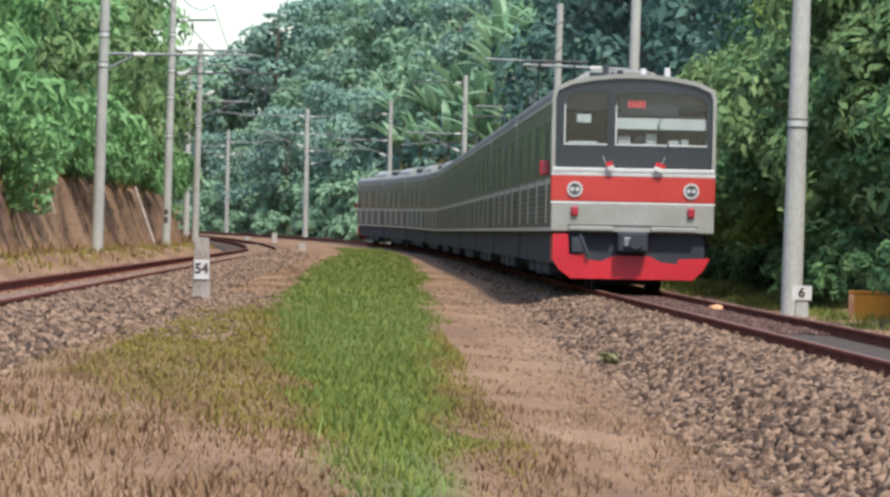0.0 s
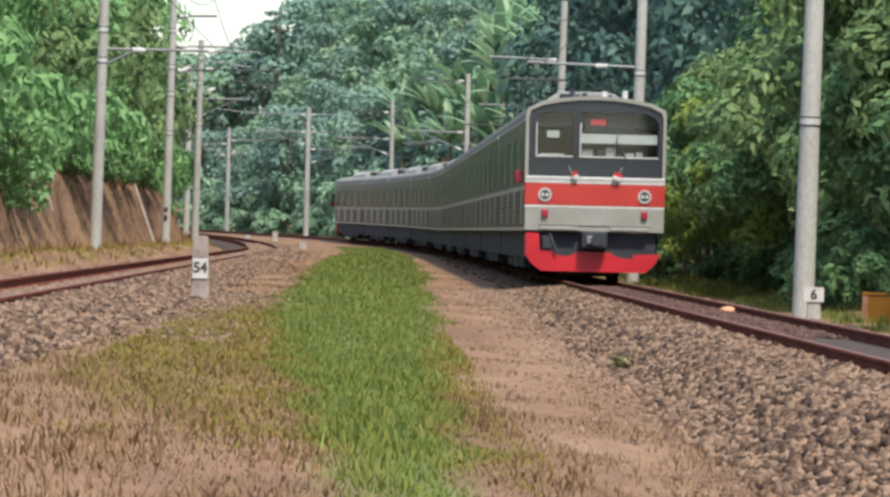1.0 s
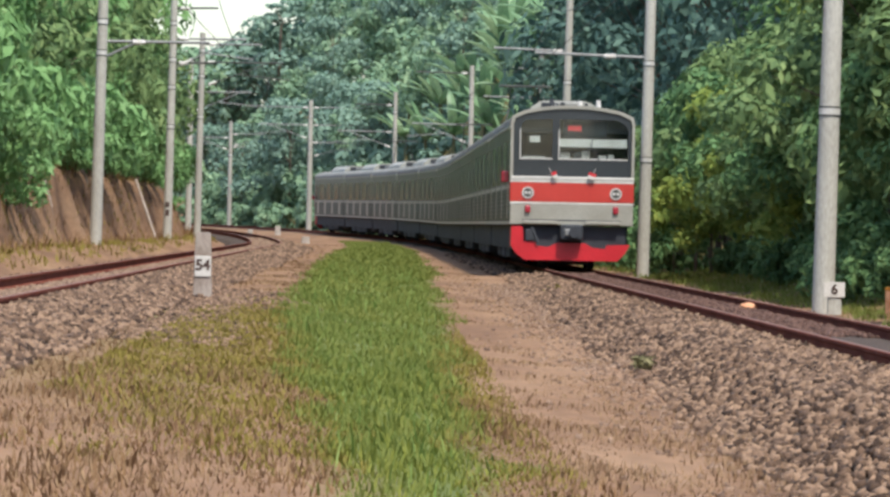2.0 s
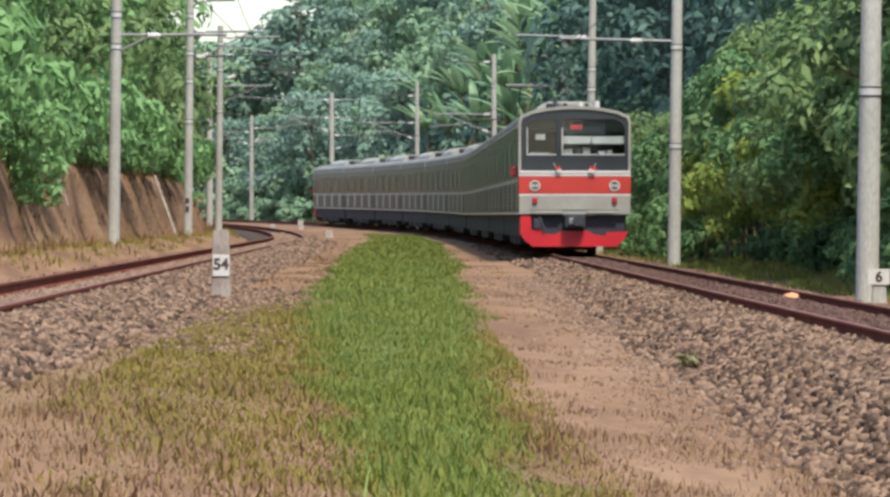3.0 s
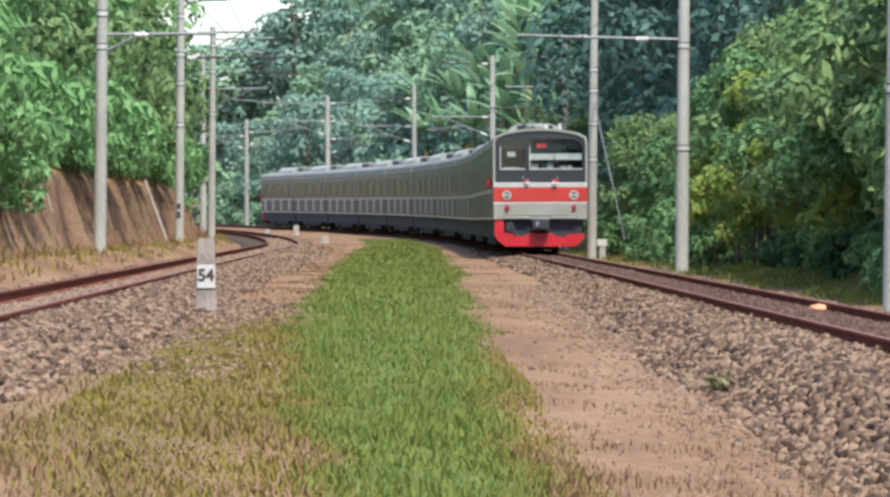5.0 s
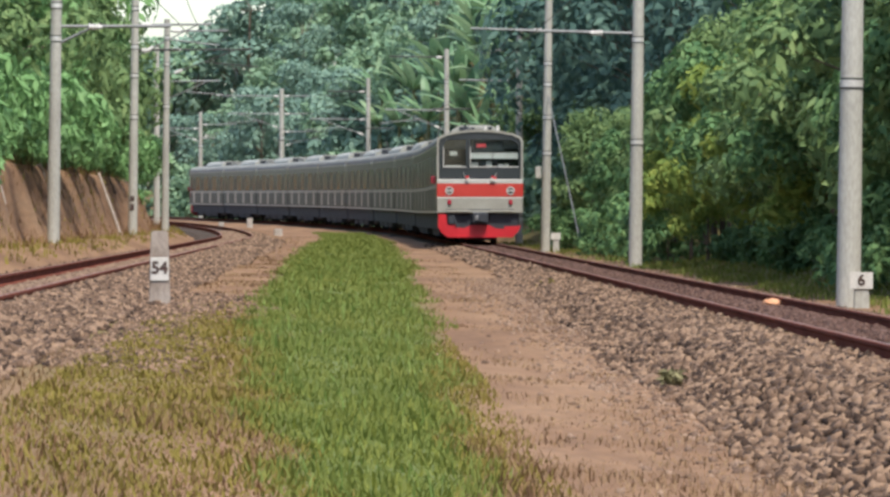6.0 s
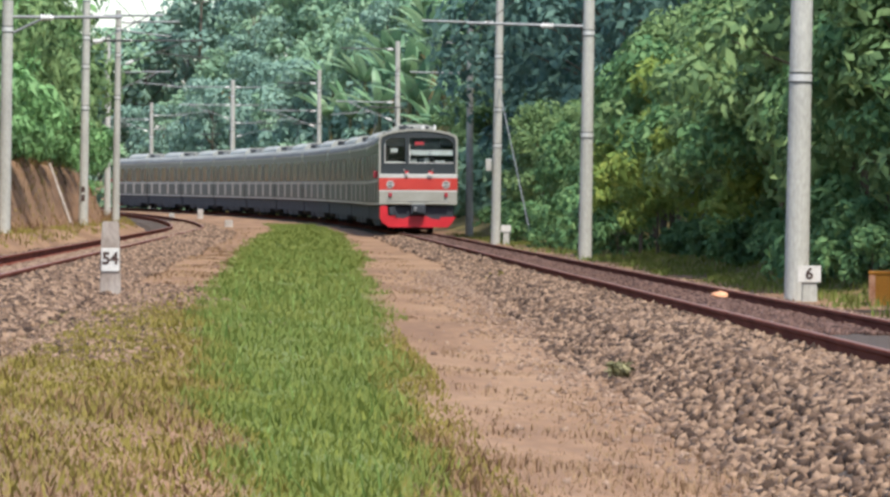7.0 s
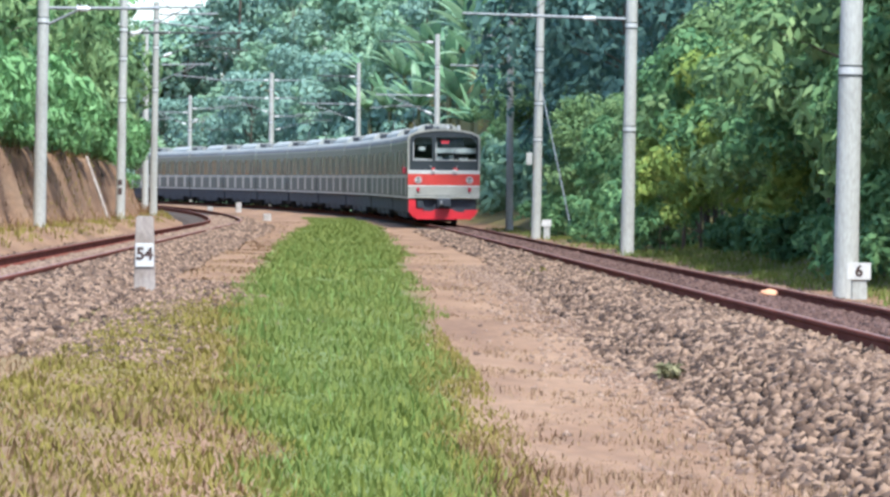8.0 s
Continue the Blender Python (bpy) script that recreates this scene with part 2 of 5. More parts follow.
def rod(bm, a, b, r, r2=None, seg=10):
    a, b = Vector(a), Vector(b)
    d = b - a
    m = Matrix.Translation((a + b) / 2) @ d.to_track_quat("Z", "Y").to_matrix().to_4x4()
    bmesh.ops.create_cone(bm, cap_ends=True, segments=seg, radius1=r, radius2=r if r2 is None else r2, depth=d.length, matrix=m)
    return bm


def prism(bm, outline, y0, y1):
    """An outline of (x, z), extruded from y0 to y1."""
    lo = [bm.verts.new((x, y0, z)) for x, z in outline]
    hi = [bm.verts.new((x, y1, z)) for x, z in outline]
    bm.faces.new(lo)
    bm.faces.new(hi[::-1])
    k = len(lo)
    for i in range(k):
        bm.faces.new((lo[i], hi[i], hi[(i + 1) % k], lo[(i + 1) % k]))
    bmesh.ops.recalc_face_normals(bm, faces=bm.faces)
    return bm


def B():
    return bmesh.new()


# ---- plan of the two tracks ----
def xr(y):
    """The middle of the train's track."""
    return 3.17 - 0.02045 * (y - 80.5) - max(0.0, y - 191.4) ** 2 / 2376


def xl(y):
    """The middle of the other track."""
    return -5.26 - 0.01545 * (y - 71.5) - max(0.0, y - 165.0) ** 2 / 2376 + max(0.0, 71.5 - y) * 0.0005


def rise(y):
    return max(0.0, y - 205.0) * 0.0035


def smooth(a, b, v):
    k = min(1.0, max(0.0, (v - a) / (b - a)))
    return k * k * (3 - 2 * k)


RAIL_R, RAIL_L = 0.0, 0.2


def ground_z(x, y):
    yy = min(y, 420.0)
    cr, cl = xr(yy), xl(yy)
    zr = float(np.interp(y, [30, 50, 75, 110, 210], [-0.56, -0.46, -0.32, -0.21, -0.15]))
    zl = -0.08
    n = noise.noise((x * 0.35, y * 0.12, 0)) * 0.05 + noise.noise((x * 1.3, y * 0.6, 3)) * 0.011
    if x >= cr - 2.0:
        k = x - cr
        if k < 2.2:
            z = zr + (-0.3 - zr) * smooth(-2.0, 2.2, k)
        else:
            z = -0.3 + 0.9 * smooth(3.0, 6.5, k) + 1.5 * smooth(6, 16, k)
            z += 9.5 * smooth(4.3, 15, k) * smooth(235, 295, y) + 4.0 * smooth(15, 40, k) * smooth(235, 330, y)
            z += 14.0 * smooth(20, 160, k)
    elif x <= cl + 1.5:
        k = cl - x
        z = zl - 0.12 * smooth(-1.5, 0.0, k) + (0.42 - zl) * smooth(1.2, 2.5, k)
        if k > 2.2:
            w = n * 7 + 0.45 * noise.noise((3.0, y * 0.22, 7.0))
            z += 1.9 * smooth(3.3 + w, 4.15 + w * 0.7, k) + 2.0 * smooth(6, 16, k) + 10 * smooth(16, 120, k)
    else:
        k = (x - cl - 1.5) / (cr - 2.0 - cl - 1.5)
        z = zl + (zr - zl) * smooth(0, 1, k)
    return z + n + rise(yy)


# edges of the green strip, from the middle of the train's track
STRIP_Y = [14, 24, 34, 50, 60, 110, 150, 180, 220, 250]
STRIP_LEFT = [-4.8, -5.1, -5.42, -5.75, -5.9, -5.9, -5.85, -5.7, -5.0, -4.2]
STRIP_RIGHT = [-4.1, -4.02, -3.93, -3.75, -3.6, -3.1, -2.8, -2.6, -2.3, -2.0]


# ---- ground ----
def build_ground():
    ys = [-600, -200, -80, -40, -20, 0, 12, 20] + list(np.arange(24, 60, 0.8)) + list(np.arange(60, 130, 0.8)) + list(np.arange(130, 300, 1.6)) + list(np.arange(300, 460, 6)) + [480, 520, 600, 800, 1300, 2500, 4500]
    ls = [-4000, -1500, -600, -250, -120, -70, -45, -32, -25] + list(np.arange(-21, -13.4, 0.5)) + list(np.arange(-13.4, -10.8, 0.13)) + list(np.arange(-10.8, 9, 0.4)) + [10, 11.5, 13, 15, 18, 22, 27, 34, 45, 60, 90, 150, 300, 700, 1600, 4000]
    verts = []
    for y in ys:
        c = xr(min(y, 420.0))
        for a in ls:
            verts.append((c + a, y, ground_z(c + a, y)))
    w = len(ls)
    faces = [(i * w + j, i * w + j + 1, (i + 1) * w + j + 1, (i + 1) * w + j) for i in range(len(ys) - 1) for j in range(w - 1)]
    ob = raw("ground", [tuple(v) for v in verts], faces, M_SOIL)
    ob.data.shade_smooth()
    cover, turf = [], []
    for x, y, z in verts:
        k = x - xr(min(y, 420.0))
        lo, hi = float(np.interp(y, STRIP_Y, STRIP_LEFT)), float(np.interp(y, STRIP_Y, STRIP_RIGHT))
        turf.append(smooth(lo - 0.1, lo + 0.5, k) * (1 - smooth(hi - 0.5, hi + 0.1, k)) if 8 < y < 256 else 0.0)
        olive = (0.42 + 0.5 * noise.noise((x * 0.55, y * 0.2, 9.0))) * smooth(-8.6, -7.6, k) * (1 - smooth(-6.0, -5.4, k)) * smooth(16, 28, y) * (1 - smooth(52, 66, y))
        cover.append(max(olive, 0.9 * smooth(2.8, 4.2, k)))
    for name, vals in (("cover", cover), ("turf", turf)):
        ob.data.attributes.new(name, "FLOAT", "POINT").data.foreach_set("value", vals)
    tagged(ob, "dry reddish-brown soil and verges between two railway tracks", "ground", kind="structure")


build_ground()
BED_R = [(-2.80, -0.87), (-1.40, -0.20), (-0.75, -0.15), (-0.45, -0.115), (0.45, -0.115), (0.75, -0.14), (1.40, -0.18), (2.2, -0.65)]
BED_L = [(-2.2, -0.50), (-1.35, 0.03), (-0.75, 0.065), (-0.45, 0.03), (0.45, 0.03), (0.62, 0.105), (0.85, 0.105), (1.30, 0.02), (1.95, -0.32)]


def sweep(profile, centre, ys, lift=0.0):
    verts, faces, k = [], [], len(profile)
    for y in ys:
        d = (centre(y + 0.5) - centre(y - 0.5))
        n = 1 / math.hypot(1, d)
        for a, z in profile:
            verts.append((centre(y) + a * n, y - a * d * n, z + rise(y) + lift))
    for i in range(len(ys) - 1):
        for j in range(k - 1):
            faces.append((i * k + j, i * k + j + 1, (i + 1) * k + j + 1, (i + 1) * k + j))
    return verts, faces


TRACK_YS = list(np.arange(-40, 440, 2.0))
for nm, prof, centre in (("ballast_1", BED_R, xr), ("ballast_2", BED_L, xl)):
    tagged(raw(nm, *sweep(prof, centre, TRACK_YS), M_BED), "raised bed of grey-brown crushed stone ballast under the rails", "ballast", kind="structure")


# ---- rails and sleepers ----
RAIL_PROFILE = [(-0.0625, -0.15), (0.0625, -0.15), (0.0625, -0.135), (0.012, -0.115), (0.010, -0.045), (0.034, -0.03), (0.034, -0.004), (0.026, 0.0), (-0.026, 0.0), (-0.034, -0.004), (-0.034, -0.03), (-0.010, -0.045), (-0.012, -0.115), (-0.0625, -0.135), (-0.0625, -0.15)]


def build_track(label, centre, top, y0, y1):
    tr = empty("railway_track", pose(0, 0, 0))
    tagged(tr, label, "railway track")
    ys = list(np.arange(y0, y1, 2.0))
    for side in (-0.567, 0.567):
        prof = [(a + side, z + top) for a, z in RAIL_PROFILE]
        r = raw("rail", *sweep(prof, centre, ys), M_RAIL, tr)
        head = [(-0.024 + side, top + 0.003), (0.024 + side, top + 0.003)]
        raw("running_surface", *sweep(head, centre, ys), M_RAILTOP, r)
    bm = B()
    prism(bm, [(-0.13, -0.2), (0.13, -0.2), (0.11, 0.0), (-0.11, 0.0)], -1.0, 1.0)
    bmesh.ops.rotate(bm, cent=(0, 0, 0), matrix=Matrix.Rotation(math.pi / 2, 3, "Z"), verts=bm.verts)
    proto = None
    y = max(y0, 36.0)
    n = 0
    while n < 290:
        rz = math.degrees(math.atan2(-(centre(y + 0.5) - centre(y - 0.5)), 1))
        m = pose(centre(y), y, top - 0.15 + rise(y), 0, 0, rz + random.uniform(-0.4, 0.4))
        if proto is None:
            proto = part("sleeper", bm, M_CONCRETE_DARK, tr)
            proto.matrix_basis = m
        else:
            o = new("sleeper", proto.data)
            o.parent, o.matrix_basis = tr, m
        y += 0.62
        n += 1
    return tr


build_track("pair of rusty brown rails on ballast carrying the train", xr, RAIL_R, -40, 438)
build_track("empty pair of rusty rails curving away beside an earth bank", xl, RAIL_L, -40, 438)


# ---- train ----
CAR, PITCH = 19.5, 20.0
DOOR_Y = (-7.2, -2.4, 2.4, 7.2)
ROOF_ARC = [(1.40, 3.22), (1.40, 3.33), (1.37, 3.43), (1.28, 3.51), (1.08, 3.58), (0.72, 3.645), (0.35, 3.68), (0.0, 3.69)]
ROOF_LINE = ROOF_ARC + [(-x, z) for x, z in ROOF_ARC[-2::-1]]


def add_side(car, sgn, y0, y1):
    """One side wall: panels round real door and window openings, door leaves, panes and lines of trim."""
    def X(a, b):
        return (min(sgn * a, sgn * b), max(sgn * a, sgn * b))
    x = X(1.34, 1.40)
    bm = B()
    box(bm, *x, y0, y1, 2.92, 3.24)
    edges = [y0] + [e for d in DOOR_Y for e in (d - 0.66, d + 0.66)] + [y1]
    wins, low = [], []
    for i in range(0, len(edges), 2):
        a, b = edges[i], edges[i + 1]
        if b - a < 0.3:
            continue
        m = 0.32 if b - a > 2 else 0.25
        w0, w1 = a + m, b - m
        box(bm, *x, a, b, 1.82, 1.95)
        low.append((a, b))
        box(bm, *x, a, w0, 1.95, 2.92)
        box(bm, *x, w1, b, 1.95, 2.92)
        wins.append((w0, w1))
    body = part("side_wall", bm, M_STEEL, car, "dull stainless steel side tinted green for reflected foliage, pale trim lines")
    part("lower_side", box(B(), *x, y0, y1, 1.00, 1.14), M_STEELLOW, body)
    for a, b in low:
        ribs = [(1.34, 1.14), (1.40, 1.14)]
        for k in range(6):
            z = 1.20 + 0.1 * k
            ribs += [(1.40, z), (1.409, z + 0.008), (1.409, z + 0.042), (1.40, z + 0.05)]
        bm = prism(B(), [(sgn * p, q) for p, q in ribs + [(1.40, 1.82), (1.34, 1.82)]], a, b)
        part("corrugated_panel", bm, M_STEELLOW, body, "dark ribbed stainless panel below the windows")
    bm = box(B(), *X(1.395, 1.415), y0, y1, 1.00, 1.07)
    part("sill_trim", bm, M_TRIM, body)
    for i in range(0, len(edges), 2):
        a, b = edges[i], edges[i + 1]
        if b - a > 0.3:
            part("waist_stripe", box(B(), *X(1.396, 1.412), a, b, 1.82, 1.90), M_TRIM, body)
    for a, b in wins:
        clear(part("window_pane", box(B(), *X(1.378, 1.394), a, b, 1.95, 2.92), M_GLASS, body))
    for d in DOOR_Y:
        for s in (-1, 1):
            bm = B()
            a, b = sorted((d + s * 0.015, d + s * 0.66))
            xx = X(1.345, 1.388)
            box(bm, *xx, a, b, 1.14, 1.93)
            leaf = part("door", bm, M_DOOR, car, "pale stainless steel sliding door leaf")
            bm = box(B(), *xx, a, b, 2.78, 2.92)
            box(bm, *xx, a, b, 1.93, 1.98)
            box(bm, *xx, a, a + 0.11, 1.98, 2.78)
            box(bm, *xx, b - 0.11, b, 1.98, 2.78)
            part("door_frame", bm, M_STEEL, leaf, "dull steel frame round the door pane")
            clear(part("door_pane", box(B(), *X(1.366, 1.377), a + 0.11, b - 0.11, 1.98, 2.78), M_GLASS, leaf))


def add_bogie(car, y):
    bm = B()
    for s in (-1, 1):
        box(bm, s * 0.93 - 0.07, s * 0.93 + 0.07, y - 1.7, y + 1.7, 0.26, 0.62, 0.03)
        for k in (-1.05, 1.05):
            box(bm, s * 0.93 - 0.12, s * 0.93 + 0.12, y + k - 0.16, y + k + 0.16, 0.30, 0.58, 0.03)
        rod(bm, (s * 0.93, y, 0.55), (s * 0.93, y, 0.98), 0.22, seg=12)
    box(bm, -0.9, 0.9, y - 0.25, y + 0.25, 0.45, 0.75, 0.03)
    # Low block added to darken the gap under the bogie.
    box(bm, -0.45, 0.45, y - 1.7, y + 1.7, 0.10, 0.34, 0.03)
    bogie = part("bogie", bm, M_UNDER, car, "black steel bogie frame")
    # Dark blocks added to close bogie gaps where only shade belongs.
    for k in (-0.55, 0.55):
        part("traction_motor", box(B(), -0.84, 0.84, y + k - 0.5, y + k + 0.5, 0.24, 0.92, 0.06), M_UNDER, bogie)
    for k in (-1.05, 1.05):
        for s in (-1, 1):
            bm = rod(B(), (s * 0.50, y + k, 0.43), (s * 0.60, y + k, 0.43), 0.43, seg=24)
            rod(bm, (s * 0.46, y + k, 0.43), (s * 0.50, y + k, 0.43), 0.46, seg=24)
            part("wheel", bm, M_UNDER, bogie)
        part("axle", rod(B(), (-0.62, y + k, 0.43), (0.62, y + k, 0.43), 0.08), M_UNDER, bogie)


def add_common(car, y0, y1, pantograph, cab=0):
    bm = prism(B(), ROOF_LINE + [(-1.33, 3.2), (1.33, 3.2)], y0, y1)
    roof = part("roof", bm, M_ROOF, car, "weathered grey curved roof")
    part("gutter", box(B(), -1.425, -1.396, y0, y1, 3.20, 3.25), M_TRIM, roof)
    part("gutter", box(B(), 1.396, 1.425, y0, y1, 3.20, 3.25), M_TRIM, roof)
    bm = B()
    prism(bm, [(-0.90, 3.5), (0.90, 3.5), (0.84, 3.76), (0.56, 3.95), (-0.56, 3.95), (-0.84, 3.76)], -4.6, 4.6)
    bmesh.ops.bevel(bm, geom=[e for e in bm.edges], offset=0.05, segments=2, affect="EDGES")
    ac = part("air_conditioner", bm, M_AC, car, "large pale grey roof air conditioner")
    part("fan_grille", box(B(), -0.55, 0.55, -4.66, -4.6, 3.70, 3.90, 0.01), M_UNDER, ac)
    for k in (-3.2, -1.1, 1.1, 3.2):
        part("fan_cover", rod(B(), (0, k, 3.92), (0, k, 3.98), 0.48, seg=20), M_ROOF, ac)
    for k in (-7.8, -6.0, 7.9):
        part("roof_vent", box(B(), -0.32, 0.32, k - 0.5, k + 0.5, 3.60, 3.84, 0.05), M_ROOF, roof)
    part("floor", box(B(), -1.335, 1.335, y0, y1, 1.00, 1.12), M_UNDER, car)
    part("ceiling_panel", box(B(), -1.33, 1.33, y0, y1, 3.12, 3.19), M_INTERIOR, car)
    for sgn in (-1, 1):
        add_side(car, sgn, y0, y1)
    # Equipment boxes, lengthened and lowered to keep the underside dark.
    for a, b, w, z0 in ((-5.2, -1.98, 1.25, 0.22), (-1.95, 0.55, 1.28, 0.20), (0.58, 2.72, 1.22, 0.26), (2.75, 5.2, 1.25, 0.22), (8.75, 9.5, 1.1, 0.45), (-9.4, -8.75, 1.1, 0.45)):
        part("equipment_box", box(B(), -w, w, a, b, z0, 0.97, 0.04), M_UNDER, car)
    # Sole bar deepened into a dark fill for the shade under the car.
    part("sole_bar", box(B(), -1.30, 1.30, y0 + 0.1, y1 - 0.1, 0.44, 0.99), M_UNDER, car)
    add_bogie(car, -6.9)
    add_bogie(car, 6.9)
    for y, s in ((y0, -1), (y1, 1)):
        if s == cab:
            continue
        part("gangway", box(B(), -0.45, 0.45, min(y, y + s * 0.26), max(y, y + s * 0.26), 1.05, 3.05, 0.03), M_UNDER, car)
    if pantograph:
        bm = B()
        box(bm, -0.66, 0.66, 4.95, 6.65, 3.68, 3.74, 0.01)
        pan = part("pantograph", bm, M_DARKARM, car, "raised dark steel pantograph")
        for s in (-0.6, 0.6):
            part("lower_arm", rod(B(), (s, 5.1, 3.72), (s * 0.7, 6.3, 4.45), 0.025), M_DARKARM, pan)
            part("upper_arm", rod(B(), (s * 0.7, 6.3, 4.45), (s * 0.7, 5.25, 5.07), 0.02), M_DARKARM, pan)
        for yy in (5.2, 5.35):
            part("contact_strip", rod(B(), (-0.75, yy, 5.08), (0.75, yy, 5.08), 0.03), M_DARKARM, pan)


def add_cab(car, s):
    """The cab end: s = -1 at the near end of its car, 1 at the far end."""
    E0 = 9.75

    def Y(a, b):
        return (min(s * a, s * b), max(s * a, s * b))
    # frame of the end wall, its sides and roof edge
    bm = B()
    inner = [(1.345, 2.10), (1.35, 3.29), (1.31, 3.42), (1.07, 3.53), (0.70, 3.60), (0.35, 3.64), (0.0, 3.65)]
    inner = inner + [(-x, z) for x, z in inner[-2::-1]]
    outer = [(1.41, 2.10), (1.41, 3.33), (1.375, 3.47), (1.10, 3.60), (0.72, 3.675), (0.35, 3.715), (0.0, 3.725)]
    outer = outer + [(-x, z) for x, z in outer[-2::-1]]
    for y in Y(E0 - 0.35, E0 + 0.02):
        for o in (outer, inner):
            for x, z in o:
                bm.verts.new((x, y, z))
    bm.verts.ensure_lookup_table()
    k = len(outer)
    v = bm.verts
    for i in range(k - 1):
        for a, b in ((0, 1), (2, 3), (0, 2), (1, 3)):
            bm.faces.new((v[a * k + i], v[a * k + i + 1], v[b * k + i + 1], v[b * k + i]))
    bmesh.ops.recalc_face_normals(bm, faces=bm.faces)
    part("front_rim", bm, M_FRONT, car, "pale metal rim round the cab front")
    # black mask with two openings
    y = Y(E0 - 0.07, E0 - 0.02)
    mask = part("front_mask", box(B(), -1.338, 1.338, *y, 2.10, 2.50), M_BLACK, car, "glossy black front mask")
    for x0, x1, z1 in ((-1.34, -1.19, 3.16), (1.26, 1.34, 3.16), (-0.46, -0.31, 3.40)):
        part("mask_pillar", box(B(), x0, x1, *y, 2.50, z1), M_BLACK, mask)
    bm = B()
    top = [(-1.34, 3.16), (-1.345, 3.285), (-1.305, 3.415), (-1.065, 3.527), (-0.70, 3.597), (-0.35, 3.637), (0, 3.647), (0.35, 3.637), (0.70, 3.597), (1.065, 3.527), (1.305, 3.415), (1.345, 3.285), (1.34, 3.16)]
    prism(bm, top + [(1.26, 3.16), (1.20, 3.29), (1.0, 3.40), (-0.31, 3.40), (-0.46, 3.40), (-1.05, 3.39), (-1.16, 3.29), (-1.19, 3.16)], *y)
    part("mask_brow", bm, M_BLACK, mask)
    y = Y(E0 - 0.055, E0 - 0.045)
    clear(part("windscreen", prism(B(), [(-0.31, 2.50), (1.26, 2.50), (1.26, 3.16), (1.20, 3.29), (1.0, 3.40), (-0.31, 3.40)], *y), M_SCREEN, mask, "wide windscreen pane"))
    clear(part("windscreen", prism(B(), [(-1.19, 2.50), (-0.46, 2.50), (-0.46, 3.40), (-1.05, 3.39), (-1.16, 3.29), (-1.19, 3.16)], *y), M_SCREEN, mask, "narrow windscreen pane"))
    bm = B()
    for a, b in ((-0.31, 1.26), (-1.19, -0.46)):
        box(bm, a, b, *Y(E0 - 0.03, E0 - 0.005), 2.49, 2.52)
        box(bm, a - 0.012, a + 0.012, *Y(E0 - 0.03, E0 - 0.005), 2.49, 3.18)
    part("window_seal", bm, M_TRIM, mask)
    part("wiper", rod(rod(B(), (0.62, s * (E0 + 0.01), 2.46), (0.40, s * (E0 + 0.01), 2.86), 0.012), (0.34, s * (E0 + 0.01), 2.62), (0.46, s * (E0 + 0.01), 2.98), 0.009), M_UNDER, mask)
    part("sun_visor", box(B(), -0.30, 1.25, *Y(E0 - 0.13, E0 - 0.10), 2.78, 2.97), M_WHITE, car, "pale folded sun visor behind the windscreen")
    disp = part("destination_display", box(B(), -0.22, 0.78, *Y(E0 - 0.20, E0 - 0.12), 3.02, 3.38), M_BLACK, car, "dark display box with red letters")
    bm = B()
    for i in range(5):
        box(bm, -0.10 + i * 0.062, -0.062 + i * 0.062, *Y(E0 - 0.118, E0 - 0.112), 3.15, 3.27)
    part("display_letters", bm, M_LED, disp)
    part("paper_notice", box(B(), -0.98, -0.74, *Y(E0 - 0.10, E0 - 0.09), 2.88, 3.02), M_WHITE, car)
    bm = B()
    box(bm, -1.25, 1.25, *Y(E0 - 0.95, E0 - 0.25), 1.9, 2.48, 0.03)
    box(bm, 0.05, 0.22, *Y(E0 - 0.6, E0 - 0.3), 2.48, 2.66, 0.02)
    desk = part("driving_desk", bm, M_INTERIOR, car)
    for a, b, z1 in ((-0.27, -0.05, 2.66), (0.22, 0.40, 2.70), (0.60, 0.78, 2.60), (0.82, 0.95, 2.62), (-1.12, -0.62, 2.56)):
        part("desk_panel", box(B(), a, b, *Y(E0 - 0.3, E0 - 0.2), 2.48, z1, 0.015), M_WHITE, desk)
    part("rear_bulkhead", box(B(), -1.33, 1.33, *Y(E0 - 1.9, E0 - 1.8), 1.0, 3.2), M_UNDER, car)
    # waist, red band, lower panel
    y = Y(E0 - 0.30, E0 + 0.03)
    part("waist_trim", box(B(), -1.40, 1.40, *Y(E0 - 0.3, E0 + 0.045), 2.03, 2.10, 0.01), M_TRIM, car)
    part("red_band", box(B(), -1.41, 1.41, *y, 1.52, 1.97, 0.02), M_RED, car, "orange-red painted band across the front")
    part("pale_line", box(B(), -1.405, 1.405, *Y(E0 - 0.3, E0 + 0.036), 1.97, 2.03), M_WHITE, car)
    part("pale_line", box(B(), -1.405, 1.405, *Y(E0 - 0.3, E0 + 0.036), 1.48, 1.52), M_WHITE, car)
    part("lower_panel", box(B(), -1.40, 1.40, *y, 1.00, 1.48, 0.02), M_FRONT, car, "bare grey lower front panel")
    part("anticlimber", box(B(), -1.10, -0.32, *Y(E0, E0 + 0.10), 1.02, 1.10, 0.015), M_FRONT, car)
    part("anticlimber", box(B(), 0.32, 1.10, *Y(E0, E0 + 0.10), 1.02, 1.10, 0.015), M_FRONT, car)
    # Thin dark strip in place of the shadow line at the anticlimbers.
    part("shadow_gap", box(B(), -1.12, 1.12, *Y(E0, E0 + 0.034), 1.10, 1.125), M_UNDER, car)
    for sx in (-1, 1):
        bm = B()
        rod(bm, (sx * 1.0, s * (E0 - 0.02), 1.73), (sx * 1.0, s * (E0 + 0.055), 1.73), 0.135, seg=24)
        lamp = part("headlight", bm, M_TRIM, car, "round headlight in a chrome ring")
